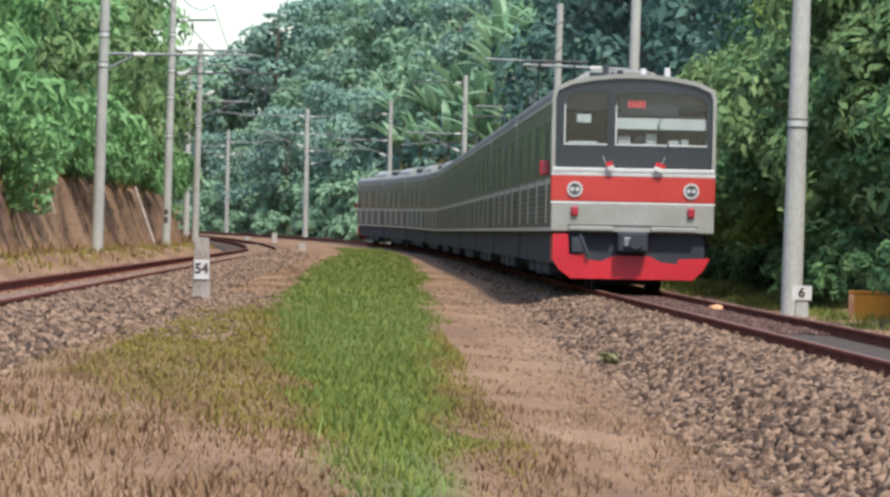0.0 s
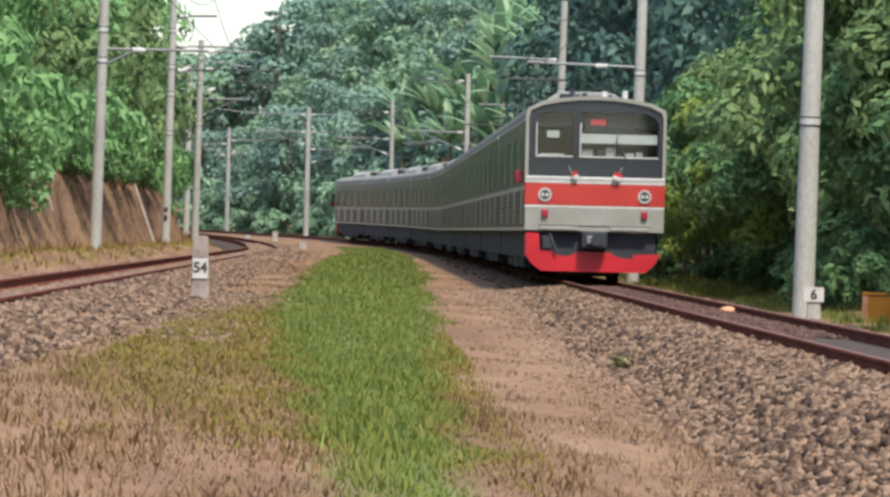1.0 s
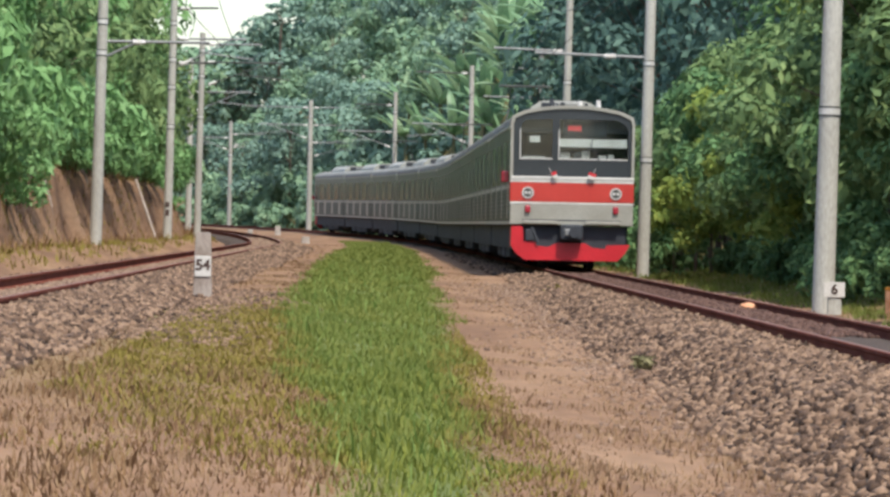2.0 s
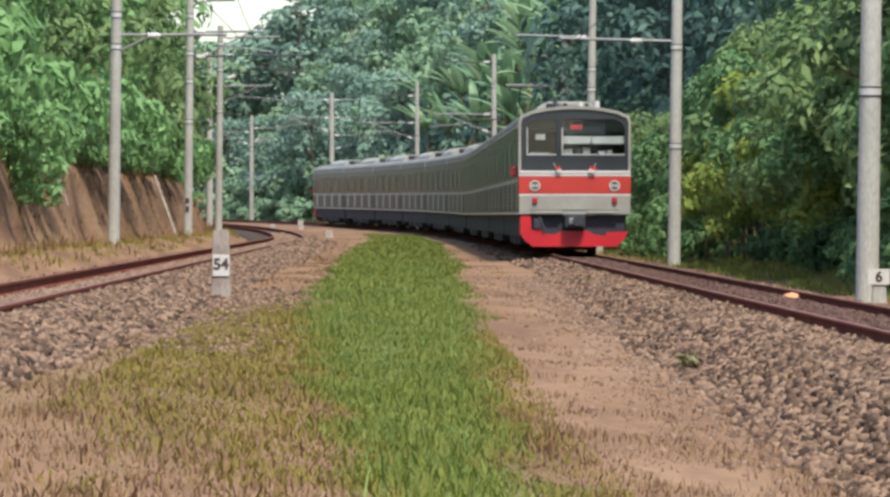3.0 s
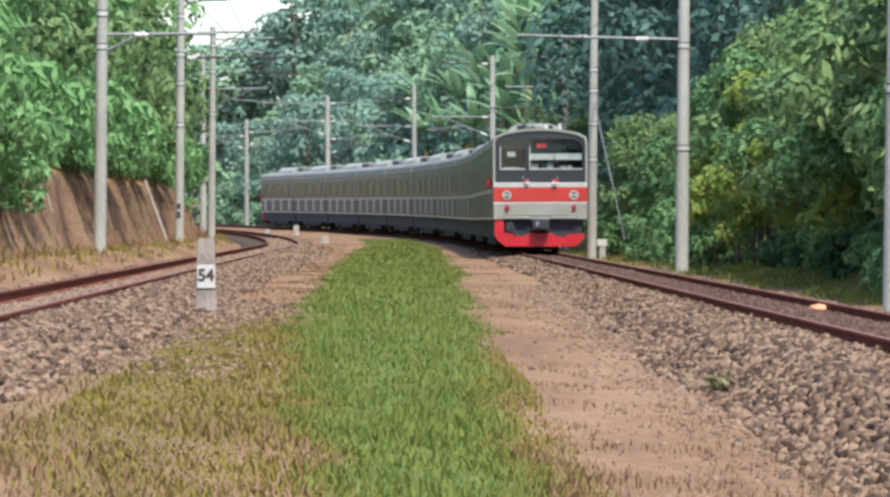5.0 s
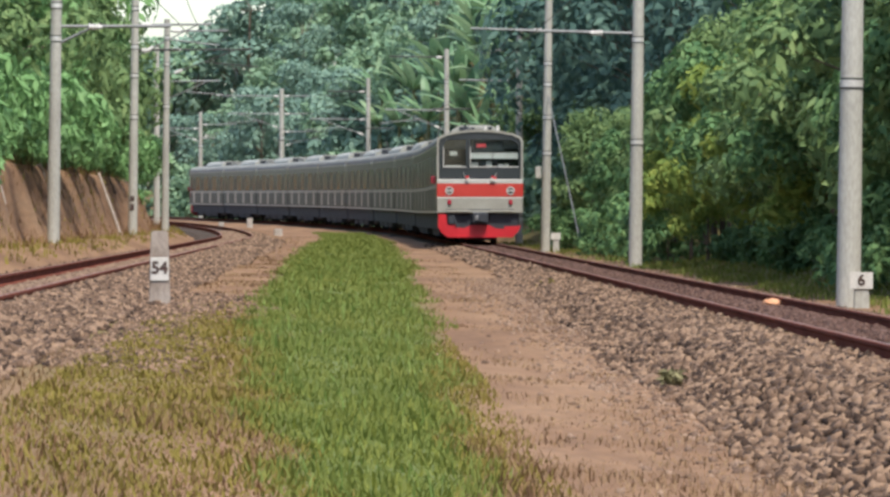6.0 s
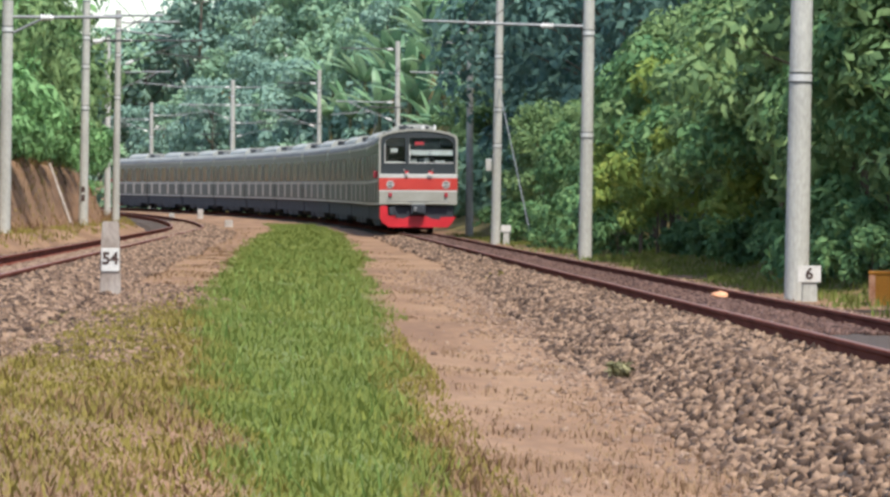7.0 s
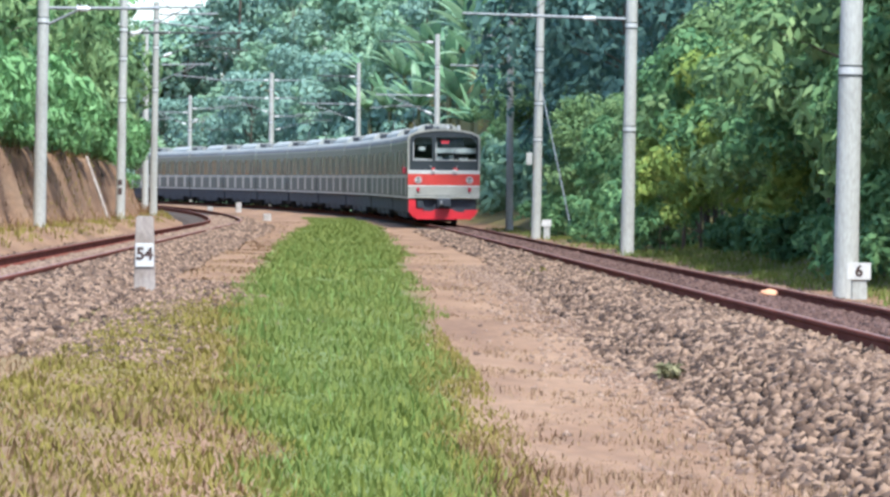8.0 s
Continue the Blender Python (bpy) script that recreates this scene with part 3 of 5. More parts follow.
        part("reflector", rod(B(), (sx * 1.0, s * (E0 + 0.05), 1.73), (sx * 1.0, s * (E0 + 0.060), 1.73), 0.10, seg=24), M_DARKARM, lamp)
        for dx in (-0.045, 0.045):
            part("lamp_bulb", rod(B(), (sx * 1.0 + dx, s * (E0 + 0.055), 1.73), (sx * 1.0 + dx, s * (E0 + 0.066), 1.73), 0.036, seg=16), M_TRIM, lamp)
        part("tail_lamp", box(B(), sx * 1.0 - 0.065, sx * 1.0 + 0.065, *Y(E0 + 0.02, E0 + 0.09), 1.27, 1.44, 0.032), M_REDLENS, car, "red tail lamp")
        m = B()
        f0 = sx * 0.43 + 0.0
        rod(m, (f0, s * (E0 + 0.03), 2.06), (f0 + 0.10 * sx, s * (E0 + 0.10), 2.30), 0.008)
        flag = part("flag_stick", m, M_TRIM, car)
        sg = -1 if sx < 0 else 1
        for z0, mat, nm in ((0.10, M_SKIRT, "red_flag_half"), (0.0, M_WHITE, "white_flag_half")):
            q = box(B(), f0 - 0.08 * sg if sg > 0 else f0 - 0.02, f0 + 0.09, *Y(E0 + 0.10, E0 + 0.115), 2.05 + z0 * 0.75, 2.125 + z0 * 0.75, 0.004)
            bmesh.ops.rotate(q, cent=(f0, s * E0, 2.1), matrix=Matrix.Rotation(0.35 * sg * -s, 3, "Y"), verts=q.verts)
            part(nm, q, mat, flag)
    part("side_flag", box(B(), -1.60, -1.43, *Y(E0 - 0.35, E0 - 0.31), 1.96, 2.22, 0.03), M_REDLENS, car, "small dark red signal board on the corner")
    # coupler and skirt
    bm = B()
    box(bm, -0.26, 0.26, *Y(E0 - 0.3, E0 + 0.30), 0.66, 1.02, 0.05)
    rod(bm, (0.05, s * (E0 + 0.3), 0.84), (0.05, s * (E0 + 0.38), 0.84), 0.12, seg=16)
    cp = part("coupler", bm, M_UNDER, car, "black automatic coupler")
    part("coupler_face", box(B(), -0.16, -0.02, *Y(E0 + 0.3, E0 + 0.34), 0.76, 0.92, 0.02), M_GALV, cp)
    part("end_sill", box(B(), -1.25, 1.25, *Y(E0 - 0.5, E0 - 0.1), 0.45, 0.99, 0.02), M_UNDER, car)
    y = Y(E0 - 0.02, E0 + 0.04)
    bm = prism(B(), [(-1.36, 0.96), (-1.10, 0.96), (-1.08, 0.62), (-0.80, 0.62), (-0.78, 0.53), (-0.52, 0.50), (-0.30, 0.60), (0.30, 0.60), (0.50, 0.50), (0.78, 0.47), (0.80, 0.56), (1.34, 0.58), (1.22, 0.36), (1.05, 0.20), (-1.05, 0.20), (-1.26, 0.36), (-1.36, 0.52)], *y)
    box(bm, -1.36, -1.30, *Y(E0 - 1.0, E0 - 0.021), 0.50, 0.94)
    part("skirt", bm, M_SKIRT, car, "bright red snow-plough skirt under the cab")
    part("brake_hose", rod(B(), (-0.9, s * (E0 + 0.06), 0.95), (-0.75, s * (E0 + 0.1), 0.6), 0.03), M_UNDER, car)
    part("hose_box", box(B(), -1.04, -0.82, *Y(E0 - 0.05, E0 + 0.08), 0.64, 0.90, 0.02), M_UNDER, car)
    for xx, h in ((-0.45, 0.18), (-0.2, 0.10), (0.2, 0.14), (0.62, 0.16)):
        part("roof_antenna", rod(B(), (xx, s * (E0 - 1.2), 3.62), (xx, s * (E0 - 1.2), 3.72 + h), 0.07, 0.05), M_INSUL if xx > 0.1 else M_UNDER, car)


def build_car(label, cab=0, pantograph=False):
    car = empty("train_car", pose(0, 0, 0))
    tagged(car, label, "train car", "cars of the commuter train")
    y0, y1 = -9.75, 9.75
    if cab == -1:
        y0 = -9.45
    if cab == 1:
        y1 = 9.45
    add_common(car, y0, y1, pantograph, cab)
    if cab:
        add_cab(car, cab)
    return car


TRAIN = [build_car("leading commuter car, black and red cab with two small flags", -1)]
TRAIN.append(build_car("grey stainless middle commuter car with roof unit and pantograph", 0, True))
TRAIN.append(build_car("grey stainless middle commuter car with four door pairs and roof unit"))
for i in range(6):
    TRAIN.append(copy_thing(TRAIN[1 if i in (1, 4) else 2], pose(0, 0, 0)))
TRAIN.append(build_car("rear commuter car with red-banded cab end", 1))

# way along the track, as length against y
ARC_Y = np.arange(0, 520, 0.5)
ARC_X = np.array([xr(v) for v in ARC_Y])
ARC_S = np.concatenate(([0], np.cumsum(np.hypot(np.diff(ARC_X), np.diff(ARC_Y)))))


def on_track(s):
    y = float(np.interp(s, ARC_S, ARC_Y))
    return Vector((xr(y), y, rise(y)))


FRONT = [(0, 79.9), (1, 96.2), (2.5, 120.7), (3.5, 135.6), (4.5, 149.9), (5.5, 163.9), (6.5, 179.8), (7, 188.2), (8, 205.3)]


def front_at(t):
    """Place of the cab front along y, a smooth curve through FRONT."""
    ts, ys = np.array([f[0] for f in FRONT]), np.array([f[1] for f in FRONT])
    c = np.polyfit(ts, ys, 4)
    return float(np.polyval(c, t))


def motions():
    for i, car in enumerate(TRAIN):
        rows = []
        for k in range(17):
            t = k * 0.5
            s = float(np.interp(front_at(t), ARC_Y, ARC_S)) + 9.78 + i * PITCH
            a, b = on_track(s - 6.9), on_track(s + 6.9)
            d = b - a
            mid = (a + b) / 2
            rows.append((t, pose(mid.x, mid.y, mid.z, math.degrees(math.atan2(d.z, d.y)), 0, math.degrees(math.atan2(-d.x, d.y)))))
        walk(car, rows)


# ---- masts and overhead line ----
def arm(mast, side, z, reach, mat=None, stay=True, near=0.22):
    """A bracket arm towards one side with its insulators and stay tube."""
    mat = mat or M_GALV
    bm = B()
    rod(bm, (side * 0.12, 0, z), (side * reach, 0, z + 0.04), 0.035)
    if stay:
        rod(bm, (side * 0.12, 0, z - 0.95), (side * reach * 0.80, 0, z), 0.022)
        rod(bm, (side * reach * 0.45, 0, z - 0.45), (side * (reach + 0.25), 0, z - 0.62), 0.022)
    a = part("bracket_arm", bm, mat, mast)
    spots = [(near, z, 0.0)]
    if stay:
        d = 0.95 / (reach * 0.80 - 0.12)
        spots.append((0.30, z - 0.95 + 0.18 * d, d))
    for x0, zz, d in spots:
        bm = B()
        rod(bm, (side * x0, 0, zz), (side * (x0 + 0.30), 0, zz + 0.30 * d), 0.045, seg=10)
        for k in range(4):
            x = x0 + 0.02 + 0.07 * k
            bmesh.ops.create_cone(bm, cap_ends=True, segments=12, radius1=0.085, radius2=0.06, depth=0.035, matrix=Matrix.Translation((side * x, 0, zz + (x - x0) * d)) @ Matrix.Rotation(math.pi / 2, 4, "Y"))
        part("insulator", bm, M_INSUL, a, "white porcelain insulator")


def mast(x, y, base, top, r0, label, arms=(), bands=(), lean=0.0):
    m = empty("overhead_line_mast", pose(x, y, base, 0, lean, 0))
    tagged(m, label, "railway mast", "masts along the line")
    h = top - base
    bm = B()
    n = 8
    for i in range(n):
        a, b = -0.4 + (h + 0.4) * i / n, -0.4 + (h + 0.4) * (i + 1) / n
        rod(bm, (0, 0, a), (0, 0, b), r0 * (1 - 0.28 * i / n), r0 * (1 - 0.28 * (i + 1) / n), 20)
    bmesh.ops.remove_doubles(bm, verts=bm.verts, dist=0.002)
    part("pole", bm, M_CONCRETE, m, smooth=False)
    for z in bands:
        rr = r0 * (1 - 0.28 * (z - base) / h)
        part("clamp_band", rod(B(), (0, 0, z - base - 0.05), (0, 0, z - base + 0.05), rr + 0.006, seg=20), M_TRIM, m, "pale steel clamp band")
        for e in (-0.065, 0.065):
            part("band_edge", rod(B(), (0, 0, z - base + e - 0.012), (0, 0, z - base + e + 0.012), rr + 0.009, seg=20), M_DARKARM, m)
    for side, z, reach, mat, stay in arms:
        arm(m, side, z - base, reach, mat, stay)
    return m


R_ARMS = [(-1, 6.3, 2.4, M_GALV, False), (-1, 7.5, 1.2, M_GALV, False)]
GREY = "grey concrete railway mast"
mast(5.62, 74.8, -0.32, 9.0, 0.175, GREY + " beside a number post", [], [2.82, 5.4], 0.8)
contact_mast = mast(4.63, 126.5, -0.28, 9.3, 0.165, GREY + " before dense bushes", [], [2.70, 5.15], 0.7)
arm(contact_mast, -1, 5.58, 2.9, M_GALV, False, 0.85)
mast(3.52, 176.0, -0.12, 9.2, 0.165, GREY + " with a guy wire", [(-1, 7.1, 2.6, M_GALV, False)], [3.0, 4.2, 5.3, 6.0], 0.8)
mast(3.20, 211.0, -0.1, 9.0, 0.16, GREY + " in front of dark trees", R_ARMS, [5.0])
mast(0.37, 256.0, 0.1, 9.0, 0.16, GREY + " behind the train", [(-1, 6.0, 3.0, M_GALV, True), (-1, 8.6, 2.8, M_DARKARM, False)], [7.4])
mast(-4.08, 303.0, 0.2, 8.8, 0.16, GREY + " before banana plants", [(-1, 6.4, 3.4, M_GALV, True), (-1, 8.0, 2.4, M_DARKARM, False)], [7.6])
mast(-10.5, 350.0, 0.4, 9.3, 0.20, GREY + " behind the curve of the line", [(-1, 7.6, 3.6, M_GALV, True), (1, 7.6, 3.8, M_GALV, False), (-1, 8.8, 4.4, M_GALV, False), (1, 8.8, 4.6, M_GALV, False), (1, 6.4, 4.4, M_GALV, True)], [6.0, 8.2])
mast(-17.9, 393.0, 0.55, 8.6, 0.19, GREY + " far off at the forest edge", [(-1, 7.3, 3.2, M_GALV, True), (1, 7.6, 4.0, M_GALV, True), (1, 6.6, 3.6, M_GALV, False)], [6.0])
bank_mast = mast(-8.80, 119.9, 0.35, 9.0, 0.15, GREY + " on the earth bank", [(1, 6.65, 0.9, M_DARKARM, False)], [4.95, 5.7], 0.8)
arm(bank_mast, 1, 4.88, 2.6, M_GALV, False, 0.75)
part("stay_tube", rod(B(), (0.12, 0, 4.52), (0.80, 0, 4.86), 0.03), M_GALV, bank_mast)
footed = mast(-9.65, 165.0, 0.22, 9.2, 0.15, GREY + " with a whitewashed foot", [(1, 6.9, 2.4, M_GALV, True), (1, 7.9, 1.45, M_DARKARM, False), (1, 6.1, 1.4, M_DARKARM, False)], [4.0, 5.3, 6.2, 7.4], 0.7)
mast(-10.36, 198.0, 0.4, 8.3, 0.15, GREY + " carrying a dark bracket", [(1, 7.85, 2.3, M_GALV, False), (1, 7.15, 3.2, M_DARKARM, True)], [5.0, 6.6, 7.6], 0.6)
mast(-12.94, 240.0, 0.35, 8.6, 0.16, GREY + " half hidden by its neighbours", [(1, 7.0, 2.9, M_GALV, True)], [6.0])

for zm, hm in ((1.15, 0.16), (0.86, 0.20)):
    part("painted_mark", box(B(), -0.07, 0.05, -0.153, -0.140, zm, zm + hm, 0.004), M_DIGIT, footed, "worn dark paint mark")


def pad(x, y, z):
    bm = box(B(), x - 0.42, x + 0.36, y - 0.35, y + 0.35, z - 0.4, z + 0.10, 0.03)
    tagged(part("mast_footing", bm, M_WHITE), "whitewashed concrete block at the foot of a mast", "footing")


pad(-9.65, 165.0, 0.18)


def wire(name, pts, r, label):
    bm = B()
    for a, b in zip(pts[:-1], pts[1:]):
        rod(bm, a, b, r, seg=5)
    tagged(part(name, bm, M_GALV if name == "guy_wire" else M_WIRE), label, "cable")


def overhead(centre, supports, label):
    for nm, z, sag, r in (("contact_wire", 5.35, 0.03, 0.009), ("messenger_wire", 6.5, 0.75, 0.010)):
        pts = []
        for a, b in zip(supports[:-1], supports[1:]):
            for k in range(8):
                f = k / 8
                y = a + (b - a) * f
                pts.append((centre(y), y, z - sag * 4 * f * (1 - f) + rise(y)))
        wire(nm, pts, r, label)


overhead(xr, [-20, 30, 74.8, 126.5, 176, 211, 256, 303, 350, 393, 436], "dark overhead wire strung above the train's track")
overhead(xl, [-20, 40, 80, 119.9, 165, 198, 236, 284, 330, 380, 436], "dark overhead wire strung above the empty track")
wire("guy_wire", [(3.60, 176, 5.0), (4.08, 172.5, 2.4), (4.55, 169, -0.2)], 0.02, "pale steel guy wire staying a mast")
bm = box(B(), 3.18, 3.38, 175.75, 175.95, 2.15, 2.55, 0.02)
tagged(part("switch_box", bm, M_CONCRETE), "small grey box strapped to a concrete mast", "box")


# ---- number posts and small things beside the rails ----
def lettering(text, size, m, parent, name="lettering"):
    cu = bpy.data.curves.new(name, "FONT")
    cu.body, cu.size, cu.align_x, cu.align_y, cu.extrude, cu.offset = text, size, "CENTER", "CENTER", 0.004, size * 0.03
    tmp = bpy.data.objects.new(name, cu)
    me = bpy.data.meshes.new_from_object(tmp)
    me.materials.clear()
    me.materials.append(M_DIGIT)
    ob = new(name, me)
    ob.parent, ob.matrix_basis = parent, m
    return ob


def build_km_post():
    p = empty("kilometre_post", pose(-3.45, 64.9, -0.12, 0, 0, 2))
    tagged(p, "weathered concrete kilometre post with white face reading 54", "post")
    bm = B()
    prism(bm, [(-0.135, -0.3), (0.135, -0.3), (0.115, 0.60), (0.10, 0.92), (-0.10, 0.92), (-0.115, 0.60)], -0.11, 0.11)
    bmesh.ops.bevel(bm, geom=list(bm.edges), offset=0.015, segments=2, affect="EDGES")
    part("shaft", bm, M_STUMP, p, "brown-grey weathered concrete shaft")
    plate = part("white_face", box(B(), -0.108, 0.108, -0.128, -0.112, 0.32, 0.60, 0.006), M_WHITE, p)
    lettering("54", 0.20, pose(0, -0.130, 0.47, 90, 0, 0), plate)


def build_number_post(x, y, z, text, size):
    p = empty("number_post", pose(x, y, z))
    tagged(p, "short concrete post with white plate at a mast foot", "post")
    bm = prism(B(), [(-0.11, -0.3), (0.11, -0.3), (0.10, 0.34), (-0.10, 0.34)], -0.08, 0.08)
    bmesh.ops.bevel(bm, geom=list(bm.edges), offset=0.012, segments=2, affect="EDGES")
    part("shaft", bm, M_CONCRETE, p)
    plate = part("plate", box(B(), -0.17, 0.15, -0.10, -0.082, 0.27, 0.50, 0.006), M_WHITE, p, "white painted plate")
    if text:
        lettering(text, size, pose(-0.01, -0.102, 0.385, 90, 0, 0), plate)


build_km_post()
build_number_post(5.73, 73.9, -0.30, "6", 0.21)
build_number_post(3.86, 175.2, -0.16, "", 0.2)


def build_marker(x, y, z, w, h):
    bm = prism(B(), [(-w / 2, -0.3), (w / 2, -0.3), (w * 0.45, h), (-w * 0.45, h)], -w * 0.4, w * 0.4)
    bmesh.ops.bevel(bm, geom=list(bm.edges), offset=0.02, segments=2, affect="EDGES")
    ob = tagged(part("marker_stone", bm, M_MARKER), "small whitewashed marker stone beside the track", "marker", "marker stones")
    ob.matrix_basis = pose(x, y, z, 0, 0, 8)


build_marker(-6.93, 225.5, rise(225.5) - 0.12, 0.36, 0.36)
build_marker(-10.34, 286.0, rise(286) - 0.12, 0.32, 0.55)
build_marker(-10.9, 262.0, rise(262) - 0.12, 0.28, 0.45)


def build_box():
    p = empty("cable_cabinet", pose(6.58, 70.0, -0.36, 0, 0, -6))
    tagged(p, "low orange painted cabinet in the verge by the track", "cabinet")
    part("body", box(B(), -0.37, 0.45, -0.25, 0.25, -0.1, 0.50, 0.02), M_ORANGE, p)
    part("lid", box(B(), -0.39, 0.47, -0.27, 0.27, 0.50, 0.54, 0.01), M_ORANGE, p)
    part("corner_strip", box(B(), -0.385, -0.30, -0.262, -0.25, -0.05, 0.49, 0.004), M_PEACH, p)


build_box()


def build_rag():
    bm = B()
    bmesh.ops.create_icosphere(bm, subdivisions=3, radius=1.0)
    for v in bm.verts:
        n = noise.noise(v.co * 2.3) * 0.35
        v.co = Vector((v.co.x * (0.15 + n * 0.06), v.co.y * 0.35, v.co.z * (0.055 + n * 0.05)))
    ob = tagged(part("orange_rag", bm, M_PEACH), "crumpled pale orange rag lying between the rails", "rag")
    ob.matrix_basis = pose(3.97, 65.2, -0.075, 0, 6, -10)


build_rag()


# ---- earth bank: a leaning pole and bared roots ----
tagged(part("leaning_pole", rod(B(), (-9.88, 164.7, 0.0), (-10.75, 165.6, 2.25), 0.055, 0.045, 8), M_STUMP), "weathered wooden pole leaning on the earth bank", "pole")


def bare_root(y, a0, a1, seed, thick):
    """A root that hangs down the face of the bank, one tapering tube."""
    rnd = random.Random(seed)
    verts, faces, yy, steps, ring = [], [], y, 10, 6
    for i in range(steps + 1):
        a = a0 + (a1 - a0) * i / steps
        yy += rnd.uniform(-0.3, 0.3)
        x = xl(y) + a + rnd.uniform(-0.05, 0.05)
        z = ground_z(x, yy) + 0.02 + 0.05 * math.sin(i * 0.9 + seed)
        r = thick * (1 - 0.075 * i)
        for k in range(ring):
            w = 2 * math.pi * k / ring
            verts.append((x + r * math.cos(w) * 0.6, yy + r * math.sin(w), z + r * math.cos(w)))
        if i:
            for k in range(ring):
                q = (k + 1) % ring
                faces.append(((i - 1) * ring + k, (i - 1) * ring + q, i * ring + q, i * ring + k))
    faces += [tuple(range(ring)), tuple(range(steps * ring, steps * ring + ring))]
    tagged(raw("bare_root", verts, faces, M_STUMP if seed % 3 else M_BARK), "bare root hanging down the earth bank", "root", "roots on the bank")


ROOTS = random.Random(31)
for i in range(12):
    top = ROOTS.uniform(-4.25, -4.0)
    bare_root(84 + ROOTS.random() ** 0.8 * 125, top, top + ROOTS.uniform(0.3, 0.75), i, ROOTS.uniform(0.025, 0.07))


# ---- loose ballast ----
RNG = np.random.default_rng(7)
OCTA = np.array([(1, 0, 0), (-1, 0, 0), (0, 1, 0), (0, -1, 0), (0, 0, 1), (0, 0, -1)], float)
OCTA_T = np.array([(0, 2, 4), (2, 1, 4), (1, 3, 4), (3, 0, 4), (2, 0, 5), (1, 2, 5), (3, 1, 5), (0, 3, 5)])


def turns(n):
    """n random rotation matrices."""
    q = RNG.normal(size=(n, 4))
    q /= np.linalg.norm(q, axis=1)[:, None]
    w, x, y, z = q.T
    return np.stack([np.stack([1 - 2 * (y * y + z * z), 2 * (x * y - z * w), 2 * (x * z + y * w)], 1), np.stack([2 * (x * y + z * w), 1 - 2 * (x * x + z * z), 2 * (y * z - x * w)], 1), np.stack([2 * (x * z - y * w), 2 * (y * z + x * w), 1 - 2 * (x * x + y * y)], 1)], 1)


def stones(name, centre, prof, zones, material, label):
    """Crushed stones strewn over a ballast bed. zones: y0, y1, a0, a1, stones per square metre, radius."""
    V, T, k = [], [], 0
    for y0, y1, a0, a1, dens, rad in zones:
        n = int((y1 - y0) * (a1 - a0) * dens)
        ys, aa = RNG.uniform(y0, y1, n), RNG.uniform(a0, a1, n)
        cx = np.array([centre(v) for v in ys])
        zz = np.interp(aa, [p[0] for p in prof], [p[1] for p in prof]) + np.array([rise(v) for v in ys])
        gz = np.array([ground_z(c + a, y) for c, a, y in zip(cx, aa, ys)])
        keep = zz > gz - 0.05 - RNG.random(n) * 0.08
        zz = np.maximum(zz, gz)
        c = np.stack([cx + aa, ys, zz + 0.008], 1)[keep]
        n = len(c)
        s = rad * RNG.uniform(0.55, 1.35, (n, 1, 1)) * RNG.uniform(0.6, 1.25, (n, 6, 1))
        v = np.einsum("nij,nkj->nki", turns(n), OCTA[None] * s) + c[:, None, :]
        V.append(v.reshape(-1, 3))
        T.append((OCTA_T[None] + (np.arange(n) * 6)[:, None, None] + k).reshape(-1, 3))
        k += n * 6
    tagged(bulk(name, np.concatenate(V), np.concatenate(T), material), label, "ballast stones", kind="stuff")


stones("ballast_stones", xr, BED_R, [(14, 30, -2.6, -0.62, 190, 0.046), (30, 60, -2.5, -0.62, 170, 0.052), (60, 105, -2.0, -0.62, 110, 0.058), (105, 190, -1.8, -0.6, 36, 0.075), (40, 120, 0.62, 1.9, 110, 0.05)], M_STONE, "loose grey-brown crushed stones on the ballast shoulder")
stones("ballast_stones", xl, BED_L, [(20, 34, 0.62, 2.0, 110, 0.052), (34, 50, 0.62, 2.0, 160, 0.052), (50, 80, 0.62, 2.0, 190, 0.054), (80, 130, 0.6, 1.9, 140, 0.055), (130, 230, 0.6, 1.8, 34, 0.085), (60, 130, -2.0, -0.62, 50, 0.065)], M_STONE, "loose grey crushed stones beside the empty track")
stones("ballast_stones", xr, BED_R, [(48, 110, -0.5, 0.5, 150, 0.036), (110, 200, -0.5, 0.5, 45, 0.05)], M_RUSTSTONE, "rust-stained crushed stones between the rails")
stones("ballast_stones", xl, BED_L, [(40, 130, -0.5, 0.5, 120, 0.036), (130, 235, -0.5, 0.5, 45, 0.06)], M_SOILSTONE, "soil-stained crushed stones between the far rails")


def strays(n, centre, edge, side, y0, y1, material, label):
    """Single stones half sunk in the soil below the ballast edge."""
    ys = RNG.uniform(y0, y1, n)
    aa = edge + side * np.abs(RNG.normal(size=n)) * 0.55
    xs = aa + np.array([centre(v) for v in ys])
    c = np.stack([xs, ys, np.array([ground_z(p, q) for p, q in zip(xs, ys)])], 1)
    s = 0.034 * RNG.uniform(0.5, 1.3, (n, 1, 1)) * RNG.uniform(0.6, 1.25, (n, 6, 1))
    v = np.einsum("nij,nkj->nki", turns(n), OCTA[None] * s) + c[:, None, :]
    t = (OCTA_T[None] + (np.arange(n) * 6)[:, None, None]).reshape(-1, 3)
    tagged(bulk("ballast_stones", v.reshape(-1, 3), t, material), label, "ballast stones", kind="stuff")


strays(4200, xr, -1.7, -1, 16, 100, M_SOILSTONE, "stray soil-coloured stones below the ballast edge")
strays(3600, xl, 1.75, 1, 40, 72, M_STONE, "stray grey stones strewn below the far ballast")


# ---- grasses ----
def noise2(x, y, f, seed):
    return np.array([noise.noise((a * f, b * f * 0.35, seed)) for a, b in zip(x, y)])


